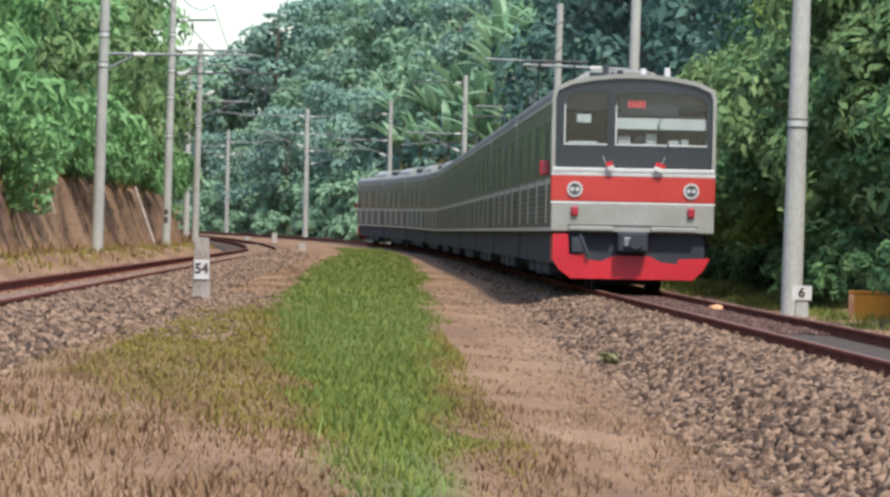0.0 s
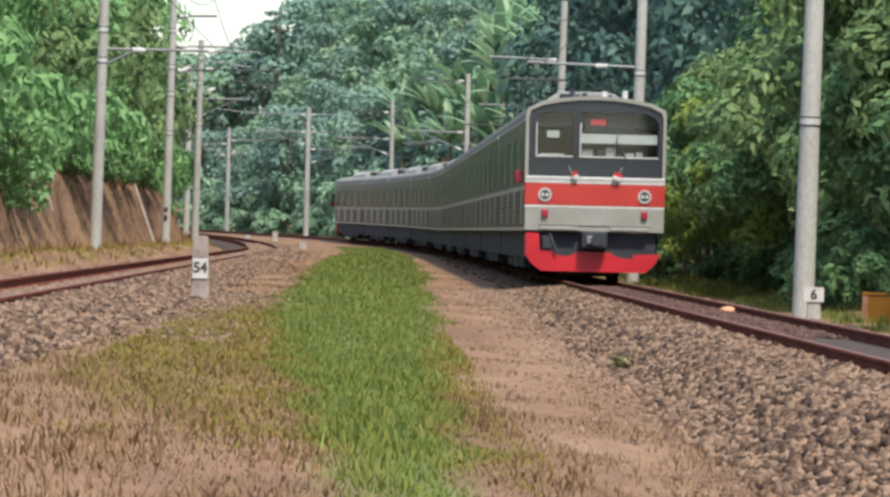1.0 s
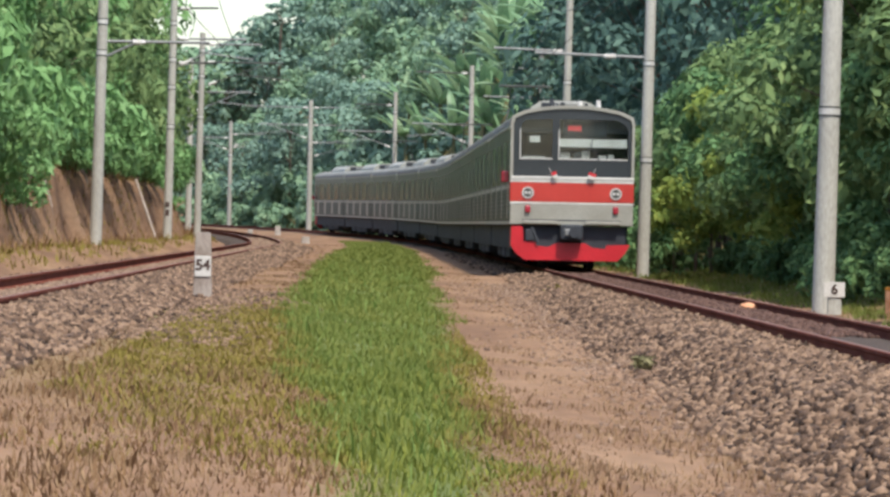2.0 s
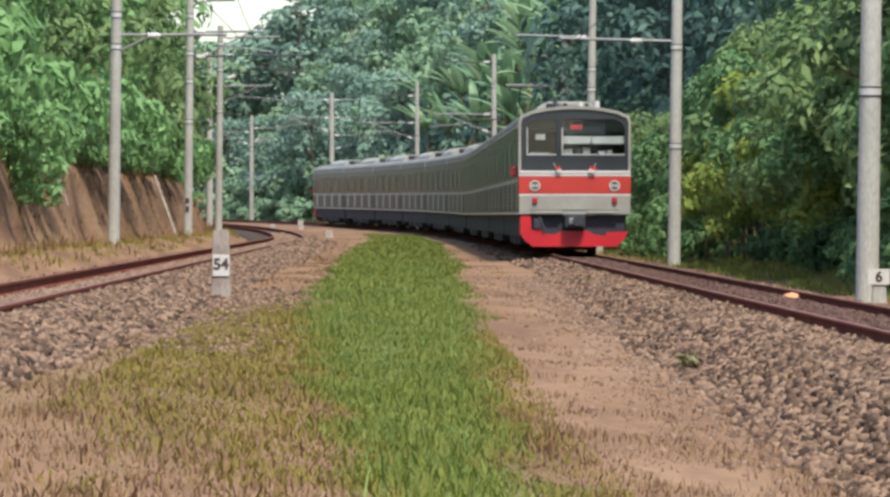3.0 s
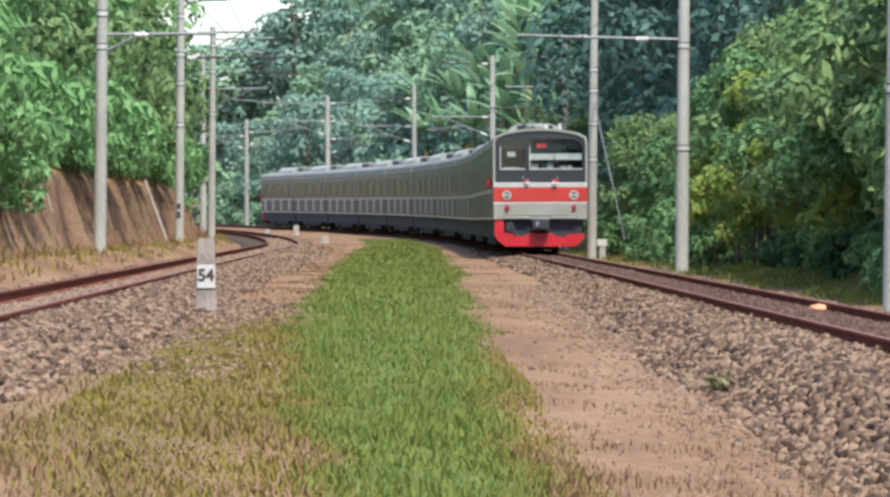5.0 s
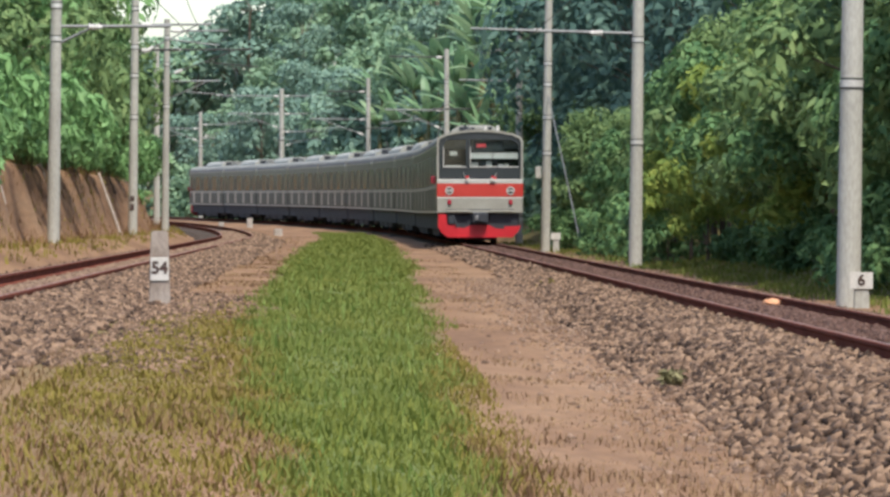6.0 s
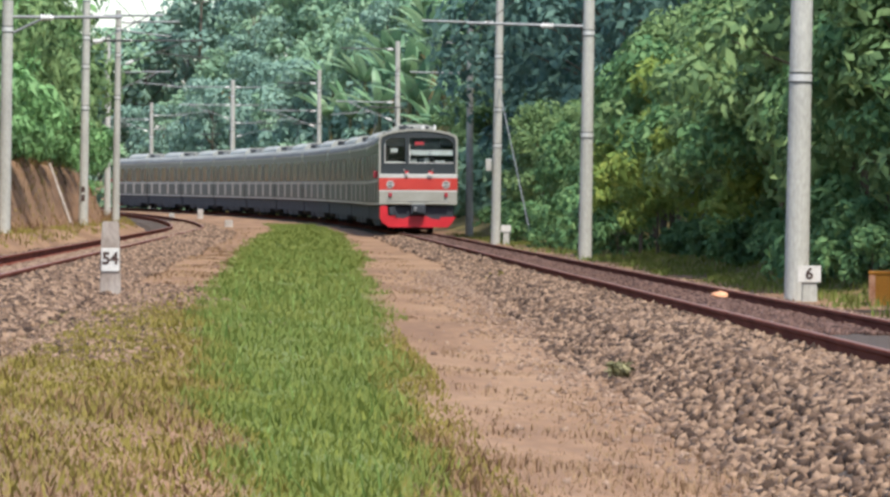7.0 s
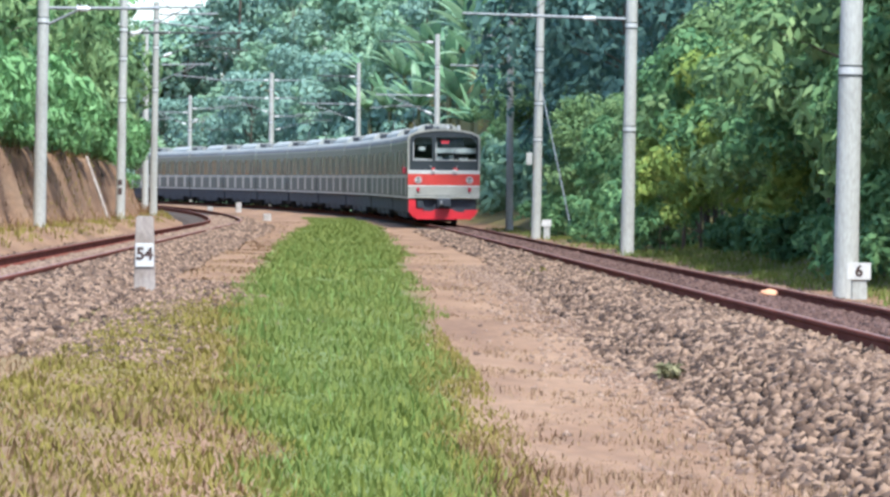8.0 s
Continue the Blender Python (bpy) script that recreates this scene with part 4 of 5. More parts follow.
def blades(name, label, material, batches, choose):
    """Grass blades of two triangles. batches: y0, y1, a0, a1 (from the train's track), per square metre, height, width."""
    V, T, k = [], [], 0
    for y0, y1, a0, a1, dens, h, w in batches:
        n = int((y1 - y0) * (a1 - a0) * dens)
        ys, aa = RNG.uniform(y0, y1, n), RNG.uniform(a0, a1, n)
        xs = aa + np.array([xr(v) for v in ys])
        keep = choose(xs, ys, aa)
        xs, ys = xs[keep], ys[keep]
        n = len(xs)
        z = np.array([ground_z(a, b) for a, b in zip(xs, ys)])
        hh = h * RNG.uniform(0.45, 1.5, n) * (0.75 + 0.6 * noise2(xs, ys, 1.6, 5.0))
        hh = np.maximum(hh, h * 0.25)
        turn = RNG.uniform(0, 2 * np.pi, n)
        lean = RNG.uniform(0.1, 0.9, n) * hh
        dx, dy = np.cos(turn), np.sin(turn)
        ww = w * RNG.uniform(0.6, 1.4, n)
        base = np.stack([xs, ys, z - 0.01], 1)
        side = np.stack([-dy, dx * 0.4, np.zeros(n)], 1) * ww[:, None] * 0.5
        mid = base + np.stack([dx * lean * 0.35, dy * lean * 0.35, hh * 0.55], 1)
        tip = base + np.stack([dx * lean, dy * lean, hh], 1)
        v = np.stack([base - side, base + side, mid + side * 0.8, mid - side * 0.8, tip], 1)
        V.append(v.reshape(-1, 3))
        t = np.array([(0, 1, 2), (0, 2, 3), (3, 2, 4)])
        T.append((t[None] + (np.arange(n) * 5)[:, None, None] + k).reshape(-1, 3))
        k += n * 5
    tagged(bulk(name, np.concatenate(V), np.concatenate(T), material), label, "grass", kind="stuff")


def strip(x, y, a):
    """How far inside the green strip a place lies, with an uneven edge."""
    e = 0.38 * noise2(x, y, 0.8, 1.0) + 0.15 * noise2(x, y, 3.0, 2.0)
    left = np.interp(y, STRIP_Y, STRIP_LEFT)
    right = np.interp(y, STRIP_Y, STRIP_RIGHT)
    return np.minimum(a - left, right - a) + e


def olive_field(x, y):
    return noise2(x, y, 0.55, 9.0) + 0.35 * noise2(x, y, 1.9, 4.0)


blades("grass", "green grass strip growing between the tracks", M_GRASS, [(11, 26, -6.6, -3.2, 330, 0.07, 0.011), (26, 45, -6.6, -3.2, 430, 0.08, 0.013), (45, 75, -6.8, -2.9, 240, 0.085, 0.014), (75, 130, -6.8, -2.4, 120, 0.085, 0.022), (130, 252, -6.8, -1.6, 40, 0.09, 0.045)], lambda x, y, a: strip(x, y, a) > RNG.random(len(x)) * 0.25 - 0.04)
blades("grass", "yellow-green young grass in the near end of the strip", M_LIME, [(11, 24, -5.6, -3.6, 150, 0.075, 0.012), (24, 40, -5.6, -3.6, 70, 0.08, 0.013)], lambda x, y, a: strip(x, y, a) + 0.5 * noise2(x, y, 0.7, 15.0) > RNG.random(len(x)) * 0.5)
blades("grass", "tall seeding tufts in the green strip", M_GRASSTALL, [(11, 60, -6.2, -3.6, 7, 0.16, 0.011), (60, 120, -6.2, -3.6, 4, 0.18, 0.016)], lambda x, y, a: strip(x, y, a) > 0.1)
blades("grass", "olive patches of half-dry grass beside the green strip", M_OLIVE, [(11, 60, -9.5, -3.6, 380, 0.06, 0.015), (60, 110, -8.2, -5, 70, 0.06, 0.018)], lambda x, y, a: (strip(x, y, a) < 0.3) & (strip(x, y, a) > -3.4 + RNG.random(len(x)) * 0.8) & (np.where(a > -4.6, strip(x, y, a) + RNG.random(len(x)) * 0.6, 1) > 0.0) & (x > np.array([xl(v) for v in y]) + 2.0) & (olive_field(x, y) + np.interp(y, [14, 20, 26, 34, 44, 52, 60, 70], [-0.35, 0.1, 0.5, 0.75, 0.55, 0.45, 0.05, -0.4]) > RNG.random(len(x)) * 0.55))
blades("grass", "dry straw-coloured grass and litter on the bare soil", M_STRAW, [(11, 34, -9.5, -1.9, 300, 0.06, 0.010), (34, 48, -9.5, -1.9, 170, 0.05, 0.012), (48, 75, -9.0, -2.0, 140, 0.045, 0.014), (75, 120, -8.0, -2.2, 75, 0.05, 0.022), (64, 130, -8.2, -5.7, 90, 0.055, 0.03), (120, 230, -8.0, -2.2, 12, 0.06, 0.04)], lambda x, y, a: (strip(x, y, a) < 0.15) & (x > np.array([xl(v) for v in y]) + 1.7) & (noise2(x, y, 1.2, 12.0) + np.interp(y, [14, 34, 50], [0.5, 0.35, 0.0]) * np.where(a > -3.6, 0.9, 1.0) > RNG.random(len(x)) * 0.6 - 0.05))
blades("grass", "matted dead grass in the foreground", M_STRAWDARK, [(11, 36, -9.5, -3.4, 120, 0.08, 0.012), (36, 60, -9.3, -4.5, 60, 0.06, 0.012)], lambda x, y, a: (strip(x, y, a) < 0.1) & (x > np.array([xl(v) for v in y]) + 1.8) & (noise2(x, y, 1.7, 21.0) + np.interp(y, [14, 30, 40], [0.35, 0.2, 0.0]) > RNG.random(len(x)) * 0.5))
blades("grass", "low green weeds along the foot of the bushes", M_GRASS, [(58, 130, 2.1, 4.8, 60, 0.14, 0.02), (130, 220, 2.1, 3.6, 24, 0.12, 0.03)], lambda x, y, a: noise2(x, y, 1.0, 6.0) + (a - 2.3) * 0.8 > RNG.random(len(x)) * 0.5 - 0.1)
blades("grass", "thin yellowing weeds at the foot of the earth bank", M_OLIVE, [(70, 230, -13.0, -10.2, 14, 0.16, 0.03)], lambda x, y, a: (x < np.array([xl(v) for v in y]) - 1.9) & (noise2(x, y, 0.8, 8.0) > -0.1))
blades("grass", "hanging dry stems and roots on the earth bank", M_STRAWDARK, [(75, 260, -13.8, -11.0, 13, 0.30, 0.022)], lambda x, y, a: (x < np.array([xl(v) for v in y]) - 2.7) & (noise2(x, y, 0.9, 8.0) > -0.15))


# ---- weeds at the ballast foot ----
def leaves(n, centre_pts, spread, size, up=0.3, width=0.42, droop=0.35, flat=1.0, shell=0.0):
    """Leaf blades of two triangles folded along the midrib, gathered round the given clump centres. shell: how far they lie in a rind and face outwards."""
    sp0 = np.asarray(spread) if np.ndim(spread) else np.full(len(centre_pts), spread)
    w = sp0 ** 2
    idx = RNG.choice(len(centre_pts), n, p=w / w.sum())
    d = RNG.normal(size=(n, 3))
    if shell:
        d[:, 2] = d[:, 2] * 0.9 + 0.35
    d /= np.linalg.norm(d, axis=1)[:, None]
    r = RNG.random(n) ** (0.45 - 0.33 * shell)
    off = d * (r * sp0[idx])[:, None]
    off[:, 2] *= flat
    c = centre_pts[idx] + off
    nor = d * (0.3 + shell) + RNG.normal(size=(n, 3)) * (0.65 - 0.25 * shell)
    nor[:, 2] += up
    nor /= np.linalg.norm(nor, axis=1)[:, None]
    way = RNG.normal(size=(n, 3)) + d * 0.5
    way[:, 2] -= droop
    way -= nor * np.sum(way * nor, axis=1)[:, None]
    way /= np.linalg.norm(way, axis=1)[:, None] + 1e-6
    side = np.cross(way, nor)
    L = size * RNG.uniform(0.55, 1.4, n)[:, None]
    base, tip = c - way * L * 0.5, c + way * L * 0.5
    tip[:, 2] -= droop * L[:, 0] * 0.3
    m = c - way * L * 0.05 - nor * L * 0.06
    v = np.stack([base, m - side * L * width * 0.5, tip, m + side * L * width * 0.5], 1).reshape(-1, 3)
    t = (np.array([(0, 1, 2), (0, 2, 3)])[None] + (np.arange(n) * 4)[:, None, None]).reshape(-1, 3)
    return v, t


def tuft(x, y, mat, label, r, h):
    z = ground_z(x, y)
    pts = np.array([(RNG.normal() * r * 0.5, RNG.normal() * r * 0.5, h * RNG.uniform(0.2, 0.8)) for _ in range(9)])
    v, t = leaves(120, pts, r * 0.5, h * 0.6, up=0.6, width=0.3)
    ob = bulk("weed_tuft", v, t, mat)
    ob.matrix_basis = pose(x, y, z + 0.02)
    tagged(ob, label, "weed", "weed tufts")


tuft(1.87, 46.0, M_BANANASTEM, "small olive-brown weed tuft at the foot of the ballast", 0.13, 0.16)
tuft(1.70, 88.0, M_OLIVE, "small brown-green weed by the ballast edge", 0.16, 0.16)


# ---- shrubs and trees ----
def limb(bm, a, b, r0, r1):
    rod(bm, a, b, r0, r1, 5)


def make_tree(name, label, h, rad, leaf, count, mat, clumps, low=0.35, trunk_r=0.16, lean=0.0, flat=0.75, category="tree", width=0.5, droop=0.35):
    """A tapered trunk with limbs that end in leafy clumps of uneven size."""
    t = empty(name, pose(0, 0, 0))
    tagged(t, label, category, "trees and bushes along the line")
    bm = B()
    fork = Vector((lean * h * 0.4, 0, h * max(low, 0.12)))
    limb(bm, (0, 0, -0.5), fork, trunk_r, trunk_r * 0.7)
    top = Vector((lean * h, 0, h * 0.82))
    limb(bm, fork, top, trunk_r * 0.7, trunk_r * 0.2)
    pts, sp = [], []
    for i in range(clumps):
        f = RNG.random() ** 0.8
        zc = h * (low + (1 - low) * f)
        w = rad * (math.sin(math.pi * min(1, 0.22 + 0.72 * f)) ** 0.7) * RNG.uniform(0.35, 1.08)
        a = RNG.uniform(0, 2 * math.pi)
        p = Vector((lean * h * f + w * math.cos(a), w * math.sin(a), zc))
        pts.append(p)
        sp.append(rad * RNG.uniform(0.16, 0.46))
        if i % 2 == 0:
            limb(bm, fork.lerp(top, f * 0.8), p, trunk_r * 0.28, trunk_r * 0.08)
    part("trunk", bm, M_BARK, t)
    v, tr = leaves(count, np.array([tuple(p) for p in pts]), np.array(sp), leaf, up=0.25, width=width, droop=droop, flat=flat, shell=0.85)
    bulk("crown", v, tr, mat, t)
    return t


def plant(protos, spots, zfun, tall=(0.9, 1.15)):
    for i, (x, y, s) in enumerate(spots):
        p = protos[int(RNG.integers(0, len(protos)))]
        m = pose(x, y, zfun(x, y), 0, 0, float(RNG.uniform(0, 360))) @ Matrix.Diagonal((s, s, s * float(RNG.uniform(*tall)), 1))
        copy_thing(p, m)


HIDE = []


def protos(*args):
    out = [make_tree(*a[:7], **a[7]) for a in args]
    HIDE.extend(out)
    return out


SHRUBS = protos(
    ("bush", "dense broad-leaved green bush beside the railway", 4.2, 1.9, 0.225, 3200, M_LEAF_MID, dict(clumps=20, low=0.30, trunk_r=0.08, category="bush")),
    ("bush", "yellow-green leafy bush crowding the verge", 3.8, 1.8, 0.215, 3200, M_LEAF_YELLOW, dict(clumps=20, low=0.26, trunk_r=0.08, category="bush")),
    ("bush", "tall tangled green bush with drooping leaves", 5.4, 1.9, 0.24, 3200, M_LEAF_OLIVE, dict(clumps=22, low=0.24, trunk_r=0.09, category="bush")))
LOW = protos(
    ("bush", "low dark-leaved bush at the trackside", 1.5, 0.95, 0.19, 700, M_LEAF_MID, dict(clumps=14, low=0.04, trunk_r=0.03, category="bush")),
    ("bush", "low sprawling green bush at the trackside", 1.2, 1.05, 0.21, 700, M_LEAF_MID, dict(clumps=14, low=0.04, trunk_r=0.03, category="bush")))
HANG = protos(
    ("bush", "bright green bush hanging over the earth bank", 2.2, 1.5, 0.32, 900, M_LEAF_LIGHT, dict(clumps=13, low=0.02, trunk_r=0.05, category="bush", width=0.42, droop=0.6)),)
TREES_R = protos(
    ("tree", "leafy roadside tree with a mid-green crown", 10.5, 3.3, 0.29, 5200, M_LEAF_MID, dict(clumps=32, low=0.25)),
    ("tree", "tall tree with yellowish-green foliage", 9.5, 3.0, 0.28, 5000, M_LEAF_YELLOW, dict(clumps=32, low=0.22)),
    ("tree", "dark green tree standing back from the track", 16.0, 4.6, 0.44, 3500, M_LEAF_SHADE, dict(clumps=40, low=0.14)))
TREES_L = protos(
    ("tree", "bright green tree overhanging the earth bank", 8.0, 2.7, 0.37, 2700, M_LEAF_LIGHT, dict(width=0.42, droop=0.6, clumps=20, low=0.05)),
    ("tree", "olive-green tree leaning over the earth bank", 8.4, 2.7, 0.385, 2600, M_LEAF_OLIVE, dict(width=0.42, droop=0.6, clumps=20, low=0.10)),
    ("tree", "bright green bushy tree above the earth bank", 6.4, 2.5, 0.35, 2500, M_LEAF_LIGHT, dict(width=0.42, droop=0.6, clumps=18, low=0.04)))
# Far trees carry the haze in their pale leaf colours.
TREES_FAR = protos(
    ("tree", "distant blue-green forest tree", 13.0, 4.6, 0.66, 2400, M_LEAF_HAZE, dict(clumps=30, low=0.22, trunk_r=0.22)),
    ("tree", "distant forest tree with a broad crown", 11.0, 5.0, 0.66, 2400, M_LEAF_HAZE, dict(clumps=28, low=0.28, trunk_r=0.22)),
    ("tree", "distant mid-green forest tree", 12.0, 4.2, 0.64, 2400, M_LEAF_FARHAZE, dict(clumps=30, low=0.15, trunk_r=0.2)))

def spots_along(centre, y0, y1, step, a0, a1, s0, s1):
    out, y = [], y0
    while y < y1:
        a = float(RNG.uniform(a0, a1))
        if centre is xr and a < 3.9 and (67.0 < y < 76.5 or 165.0 < y < 177.0):
            y += 12.0
        if centre is xr and 3.9 < a < 6.0 and min(abs(y - q) for q in (73.0, 74.8, 124.5, 126.5, 169.0, 172.0, 174.5, 176.0)) < 2.2:
            a += 1.5
        if centre is xl and min(abs(y - q) for q in (117.5, 120.0, 163.0, 165.5, 196.0, 198.5, 240.0)) < 2.6 and a > -8.5:
            a -= 1.3
        out.append((centre(y) + a, y + float(RNG.uniform(-0.4, 0.4)) * step, float(RNG.uniform(s0, s1))))
        y += step
    return out


def thicket(name, label, material, spots, h, rad, leaf, count):
    """Undergrowth of many bushes grown into one another."""
    V, T, k = [], [], 0
    for x, y, s in spots:
        z = ground_z(x, y)
        n = 13
        f = RNG.random(n)
        w = rad * np.sin(np.pi * (0.2 + 0.75 * f)) * RNG.uniform(0.3, 1.05, n)
        an = RNG.uniform(0, 2 * np.pi, n)
        pts = np.stack([x + s * w * np.cos(an), y + s * w * np.sin(an), z + s * h * f], 1)
        v, t = leaves(count, pts, s * rad * RNG.uniform(0.2, 0.48, n), leaf, up=0.25, width=0.5, flat=0.75, shell=0.85)
        V.append(v)
        T.append(t + k)
        k += len(v)
    tagged(bulk(name, np.concatenate(V), np.concatenate(T), material), label, "undergrowth", kind="stuff")


# verge beside the train's track
plant([SHRUBS[0], SHRUBS[2]], spots_along(xr, 66, 100, 2.1, 4.2, 5.1, 0.8, 1.12), ground_z)
plant([SHRUBS[0], SHRUBS[2], SHRUBS[2], SHRUBS[1]], spots_along(xr, 100, 126, 2.1, 4.3, 5.2, 0.8, 1.1), ground_z)
plant([SHRUBS[0], SHRUBS[2]], spots_along(xr, 128, 137, 2.2, 4.2, 5.0, 0.75, 1.0) + spots_along(xr, 138, 159, 2.3, 4.4, 5.2, 0.42, 0.6) + spots_along(xr, 160, 186, 2.1, 4.1, 4.8, 0.55, 0.8), ground_z)
plant([SHRUBS[1]], [(xr(128) + 3.85, 128, 0.72), (xr(124.5) + 4.0, 124.5, 0.62), (xr(131.5) + 3.7, 131.5, 0.7), (xr(108) + 4.5, 108, 0.9)], ground_z)
plant(LOW, spots_along(xr, 62, 110, 2.6, 3.5, 4.6, 0.5, 0.95) + spots_along(xr, 128, 205, 2.2, 3.2, 3.8, 0.7, 1.05), ground_z)
plant([SHRUBS[0], SHRUBS[2]], spots_along(xr, 64, 132, 4.4, 6.4, 8.0, 0.95, 1.4), ground_z)
thicket("undergrowth", "leafy undergrowth at the foot of the verge bushes, darkened for shade", M_LEAF_FOOTSHADE, spots_along(xr, 60, 127, 1.7, 4.6, 5.6, 0.5, 0.9) + spots_along(xr, 60, 80, 1.6, 5.6, 6.6, 0.7, 1.0) + spots_along(xr, 130, 190, 2.6, 5.8, 7.5, 0.7, 1.1) + spots_along(xr, 78, 123, 1.9, 3.9, 4.6, 0.3, 0.55), 1.7, 1.0, 0.2, 420)
plant([SHRUBS[1]], [(xr(122) + 4.3, 122, 0.7), (xr(100) + 4.6, 100, 0.95)], ground_z)
# Tall trees, mostly out of view, added to shade the verge.
plant([TREES_R[0]], [(xr(79) + 6.6, 79, 0.8), (xr(84) + 6.4, 84, 0.85), (xr(90) + 6.6, 90, 0.8)], ground_z)
plant(LOW, [(xr(79.4) + 3.6, 79.4, 0.8), (xr(84) + 3.4, 84, 0.75)], ground_z)
plant(TREES_R[:2], spots_along(xr, 112, 134, 4.5, 7.8, 10.5, 0.85, 1.1), ground_z)
plant([TREES_R[0]], [(xr(150) + 10.5, 150, 1.15), (xr(157) + 11.5, 157, 1.2)], ground_z)
# Trees with shade-darkened leaves form the dark hollow behind the masts.
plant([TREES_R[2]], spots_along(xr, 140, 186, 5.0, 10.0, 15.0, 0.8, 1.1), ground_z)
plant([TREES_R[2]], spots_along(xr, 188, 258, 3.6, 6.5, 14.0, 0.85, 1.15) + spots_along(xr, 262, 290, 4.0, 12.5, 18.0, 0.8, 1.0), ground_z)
plant([SHRUBS[0], SHRUBS[2]], spots_along(xr, 205, 275, 4.0, 6.5, 9.0, 0.6, 0.95), ground_z)
# earth bank beside the empty track
plant(HANG, spots_along(xl, 82, 235, 2.6, -5.0, -4.3, 0.75, 1.1) + spots_along(xl, 84, 114, 3.4, -4.15, -3.8, 0.5, 0.85) + spots_along(xl, 118, 215, 7.0, -4.3, -3.9, 0.35, 0.7), ground_z)
plant(TREES_L, spots_along(xl, 84, 240, 3.4, -7.0, -5.6, 0.8, 1.1), ground_z)
plant(TREES_L, spots_along(xl, 160, 250, 7.0, -10.5, -8.0, 1.1, 1.4), ground_z)
plant(TREES_L, spots_along(xl, 170, 300, 20.0, -16, -12, 1.2, 1.5), ground_z)
plant(TREES_L, spots_along(xl, 240, 330, 5.0, -8.0, -5.8, 0.7, 0.95), ground_z)
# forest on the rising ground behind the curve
thicket("undergrowth", "undergrowth covering the far slope, its green paled for haze", M_LEAF_FARHAZE, spots_along(xr, 214, 430, 3.2, 5.2, 6.4, 0.6, 0.95) + spots_along(xr, 245, 430, 5.0, 10.5, 15.0, 0.9, 1.3) + spots_along(xr, 300, 440, 3.0, 3.4, 4.6, 0.3, 0.5) + spots_along(xr, 310, 430, 5.0, 13.0, 19.0, 0.9, 1.2), 3.4, 2.1, 0.55, 480)
thicket("undergrowth", "undergrowth below the forest edge, tinted blue-green for haze", M_LEAF_HAZE, spots_along(xr, 240, 270, 3.6, 8.5, 11.0, 0.7, 1.0) + spots_along(xr, 318, 430, 3.6, 7.2, 10.0, 0.8, 1.2) + spots_along(xl, 225, 400, 4.0, -6.4, -4.6, 0.6, 0.9), 3.2, 2.2, 0.55, 480)
SKYLINE = [(-40, 15.5), (-30, 17.0), (-26, 18.5), (-22, 20.0), (-18, 21.2), (-14, 22.4), (-9, 23.4), (-4, 27), (20, 30)]


def skyline_at(x, y):
    """Height of the wooded skyline, as it rises from the foot of the valley, at a place before it."""
    k = (y + 8) / 463
    return 0.9 + k * (float(np.interp(x / k, [q[0] for q in SKYLINE], [q[1] for q in SKYLINE])) - 0.9)


def below_skyline(spots):
    out = []
    for x, y, s in spots:
        s = min(s, (skyline_at(x, y) - ground_z(x, y)) / 14.8)
        if s > 0.3:
            out.append((x, y, s))
    return out


def skyline(xs, y0):
    """Trees whose tops follow the wooded skyline."""
    out = []
    for x in xs:
        x, y = x + float(RNG.uniform(-1.2, 1.2)), y0 + float(RNG.uniform(-7, 9))
        out.append((x, y, max(0.5, (skyline_at(x, y) * float(RNG.uniform(0.95, 1.0)) - ground_z(x, y)) / 14.0)))
    return out


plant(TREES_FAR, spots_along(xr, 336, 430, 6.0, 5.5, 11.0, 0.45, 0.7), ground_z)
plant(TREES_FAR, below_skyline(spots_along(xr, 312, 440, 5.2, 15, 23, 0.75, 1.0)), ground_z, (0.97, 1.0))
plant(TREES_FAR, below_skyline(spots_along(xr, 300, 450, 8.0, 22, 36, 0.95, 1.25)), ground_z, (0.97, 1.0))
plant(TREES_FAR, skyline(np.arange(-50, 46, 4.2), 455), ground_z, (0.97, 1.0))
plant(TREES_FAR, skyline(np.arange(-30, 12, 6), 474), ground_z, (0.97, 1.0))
UMBRELLA = make_tree("tree", "thin flat-topped tree standing out above the wooded skyline", 9.0, 2.3, 0.5, 420, M_LEAF_HAZE, 11, low=0.78, trunk_r=0.14, lean=0.05, flat=0.22)
UMBRELLA.matrix_basis = pose(-16.4, 450, 11.2)
for p in HIDE:
    for o in (*p.children_recursive, p):
        bpy.data.objects.remove(o)


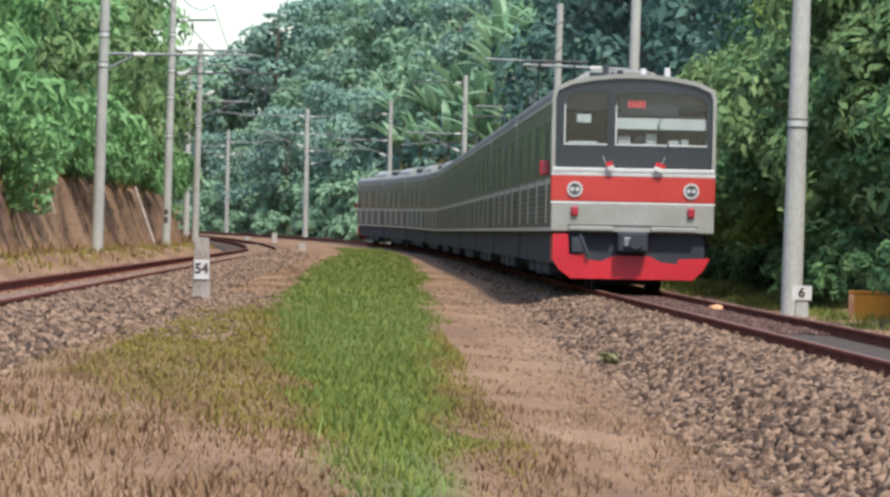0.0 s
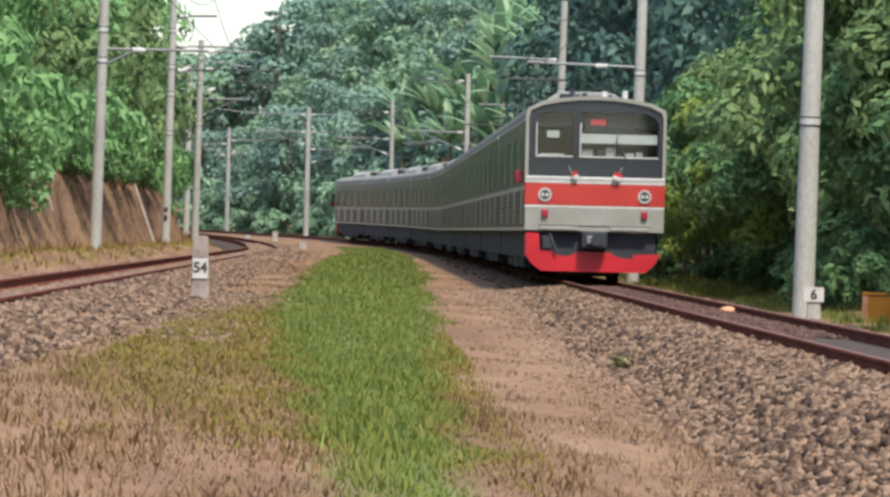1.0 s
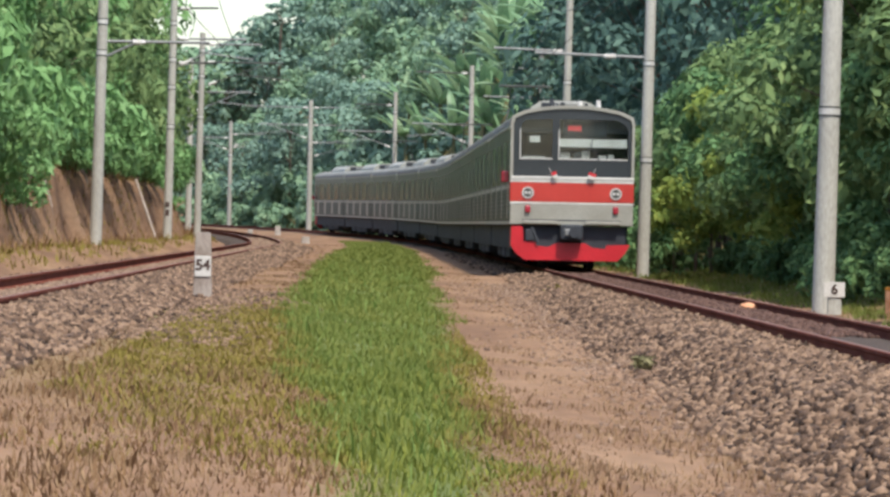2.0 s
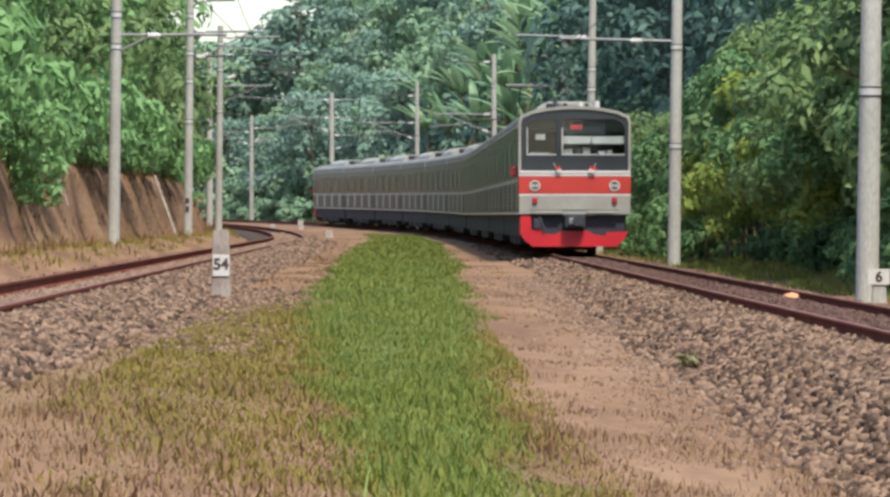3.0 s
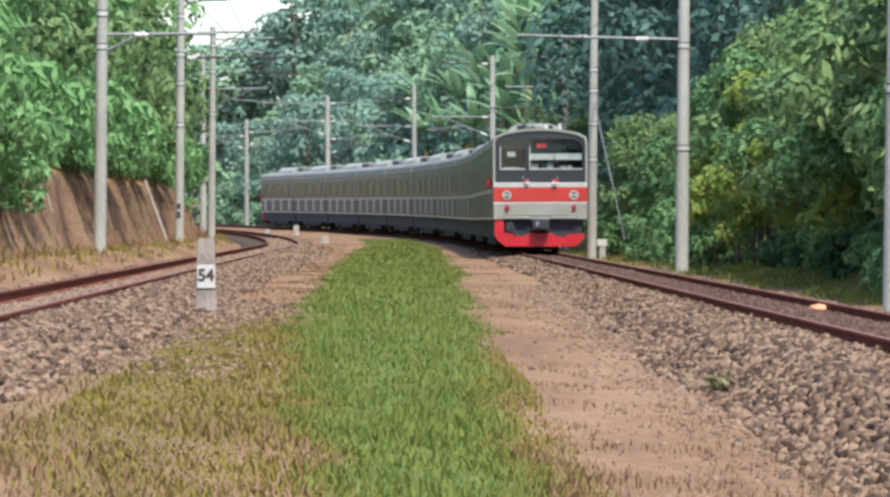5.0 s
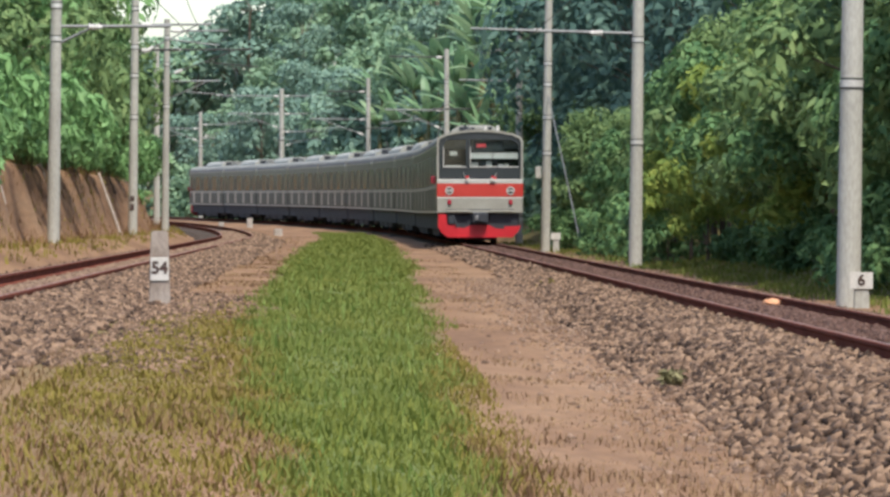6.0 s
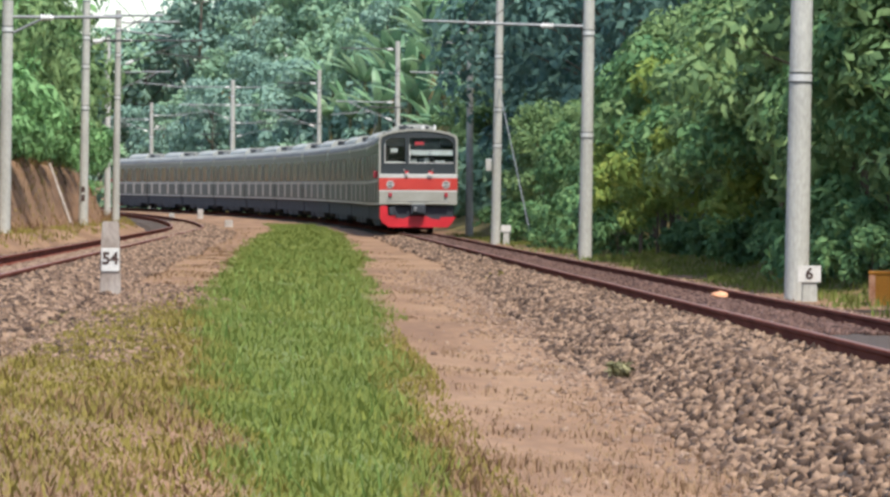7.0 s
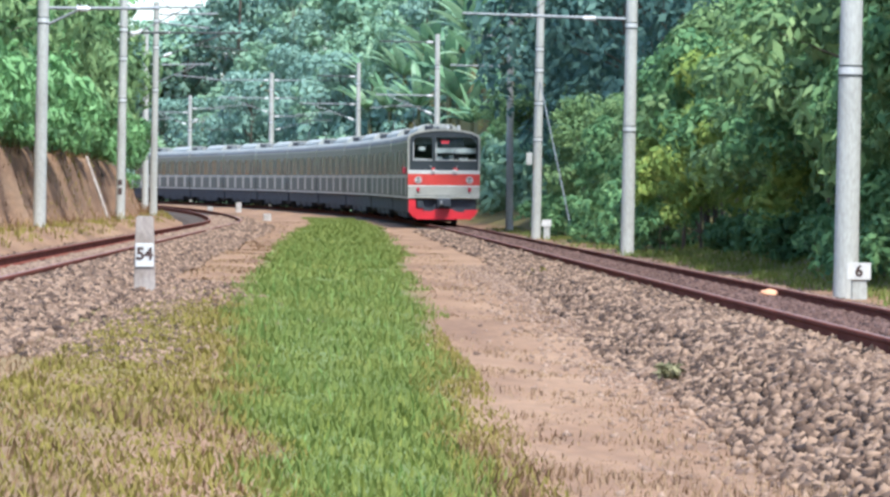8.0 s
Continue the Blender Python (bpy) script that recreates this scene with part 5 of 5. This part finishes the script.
# ---- banana plants ----
def make_banana(label, h, n, length):
    t = empty("banana_plant", pose(0, 0, 0))
    tagged(t, label, "banana plant", "banana plants on the slope")
    bm = B()
    rod(bm, (0, 0, -0.4), (0, 0, h), 0.14, 0.08, 9)
    part("stem", bm, M_BANANASTEM, t)
    for i in range(n):
        a = 2 * math.pi * i / n + random.uniform(-0.4, 0.4)
        up = random.uniform(0.35, 1.45)
        L = length * random.uniform(0.8, 1.15)
        verts, faces = [], []
        p, steps = Vector((0, 0, h - 0.1)), 8
        ang = up
        for k in range(steps + 1):
            f = k / steps
            w = 0.25 * (math.sin(math.pi * min(1, 0.06 + 0.94 * f)) ** 0.55) * (1 if f > 0.12 else 0.15)
            sx, sy = -math.sin(a) * w, math.cos(a) * w
            verts += [(p.x - sx, p.y - sy, p.z - w * 0.25), tuple(p), (p.x + sx, p.y + sy, p.z - w * 0.25)]
            st = L / steps
            p = p + Vector((math.cos(a) * math.cos(ang), math.sin(a) * math.cos(ang), math.sin(ang))) * st
            ang -= 0.05 + 0.045 * k * (1.5 - up) * 0.6
        for k in range(steps):
            for j in (0, 1):
                faces.append((3 * k + j, 3 * k + j + 1, 3 * k + 4 + j, 3 * k + 3 + j))
        raw("leaf", verts, faces, M_BANANA, t)
    return t


BANANAS = [make_banana("banana plant with long arching pale-green leaves", 3.0, 13, 2.5), make_banana("young banana plant with upright leaves", 2.4, 11, 2.2)]
k = 0
for y, a, s in [(281, 6.6, 1.35), (285, 8.3, 1.5), (292, 7.0, 1.5), (297, 8.8, 1.6), (305, 8.0, 1.6), (310, 10.0, 1.7), (296, 11.0, 1.7), (288, 10.4, 1.6), (313, 7.2, 1.4), (318, 8.6, 1.6), (278, 9.4, 1.4), (274, 7.2, 1.2), (322, 11.5, 1.7), (304, 12.5, 1.7), (328, 7.3, 1.3), (334, 9.0, 1.5), (291, 9.4, 1.6), (299, 10.6, 1.7), (309, 12.6, 1.7), (283, 11.6, 1.5), (316, 10.6, 1.7), (326, 9.6, 1.6), (276, 10.8, 1.4), (340, 7.6, 1.4), (346, 8.6, 1.5)]:
    m = pose(xr(y) + a, y, ground_z(xr(y) + a, y), 0, 0, k * 67) @ Matrix.Scale(s * 0.82, 4)
    if k < 2:
        BANANAS[k].matrix_basis = m
    else:
        copy_thing(BANANAS[k % 2], m)
    k += 1

motions()
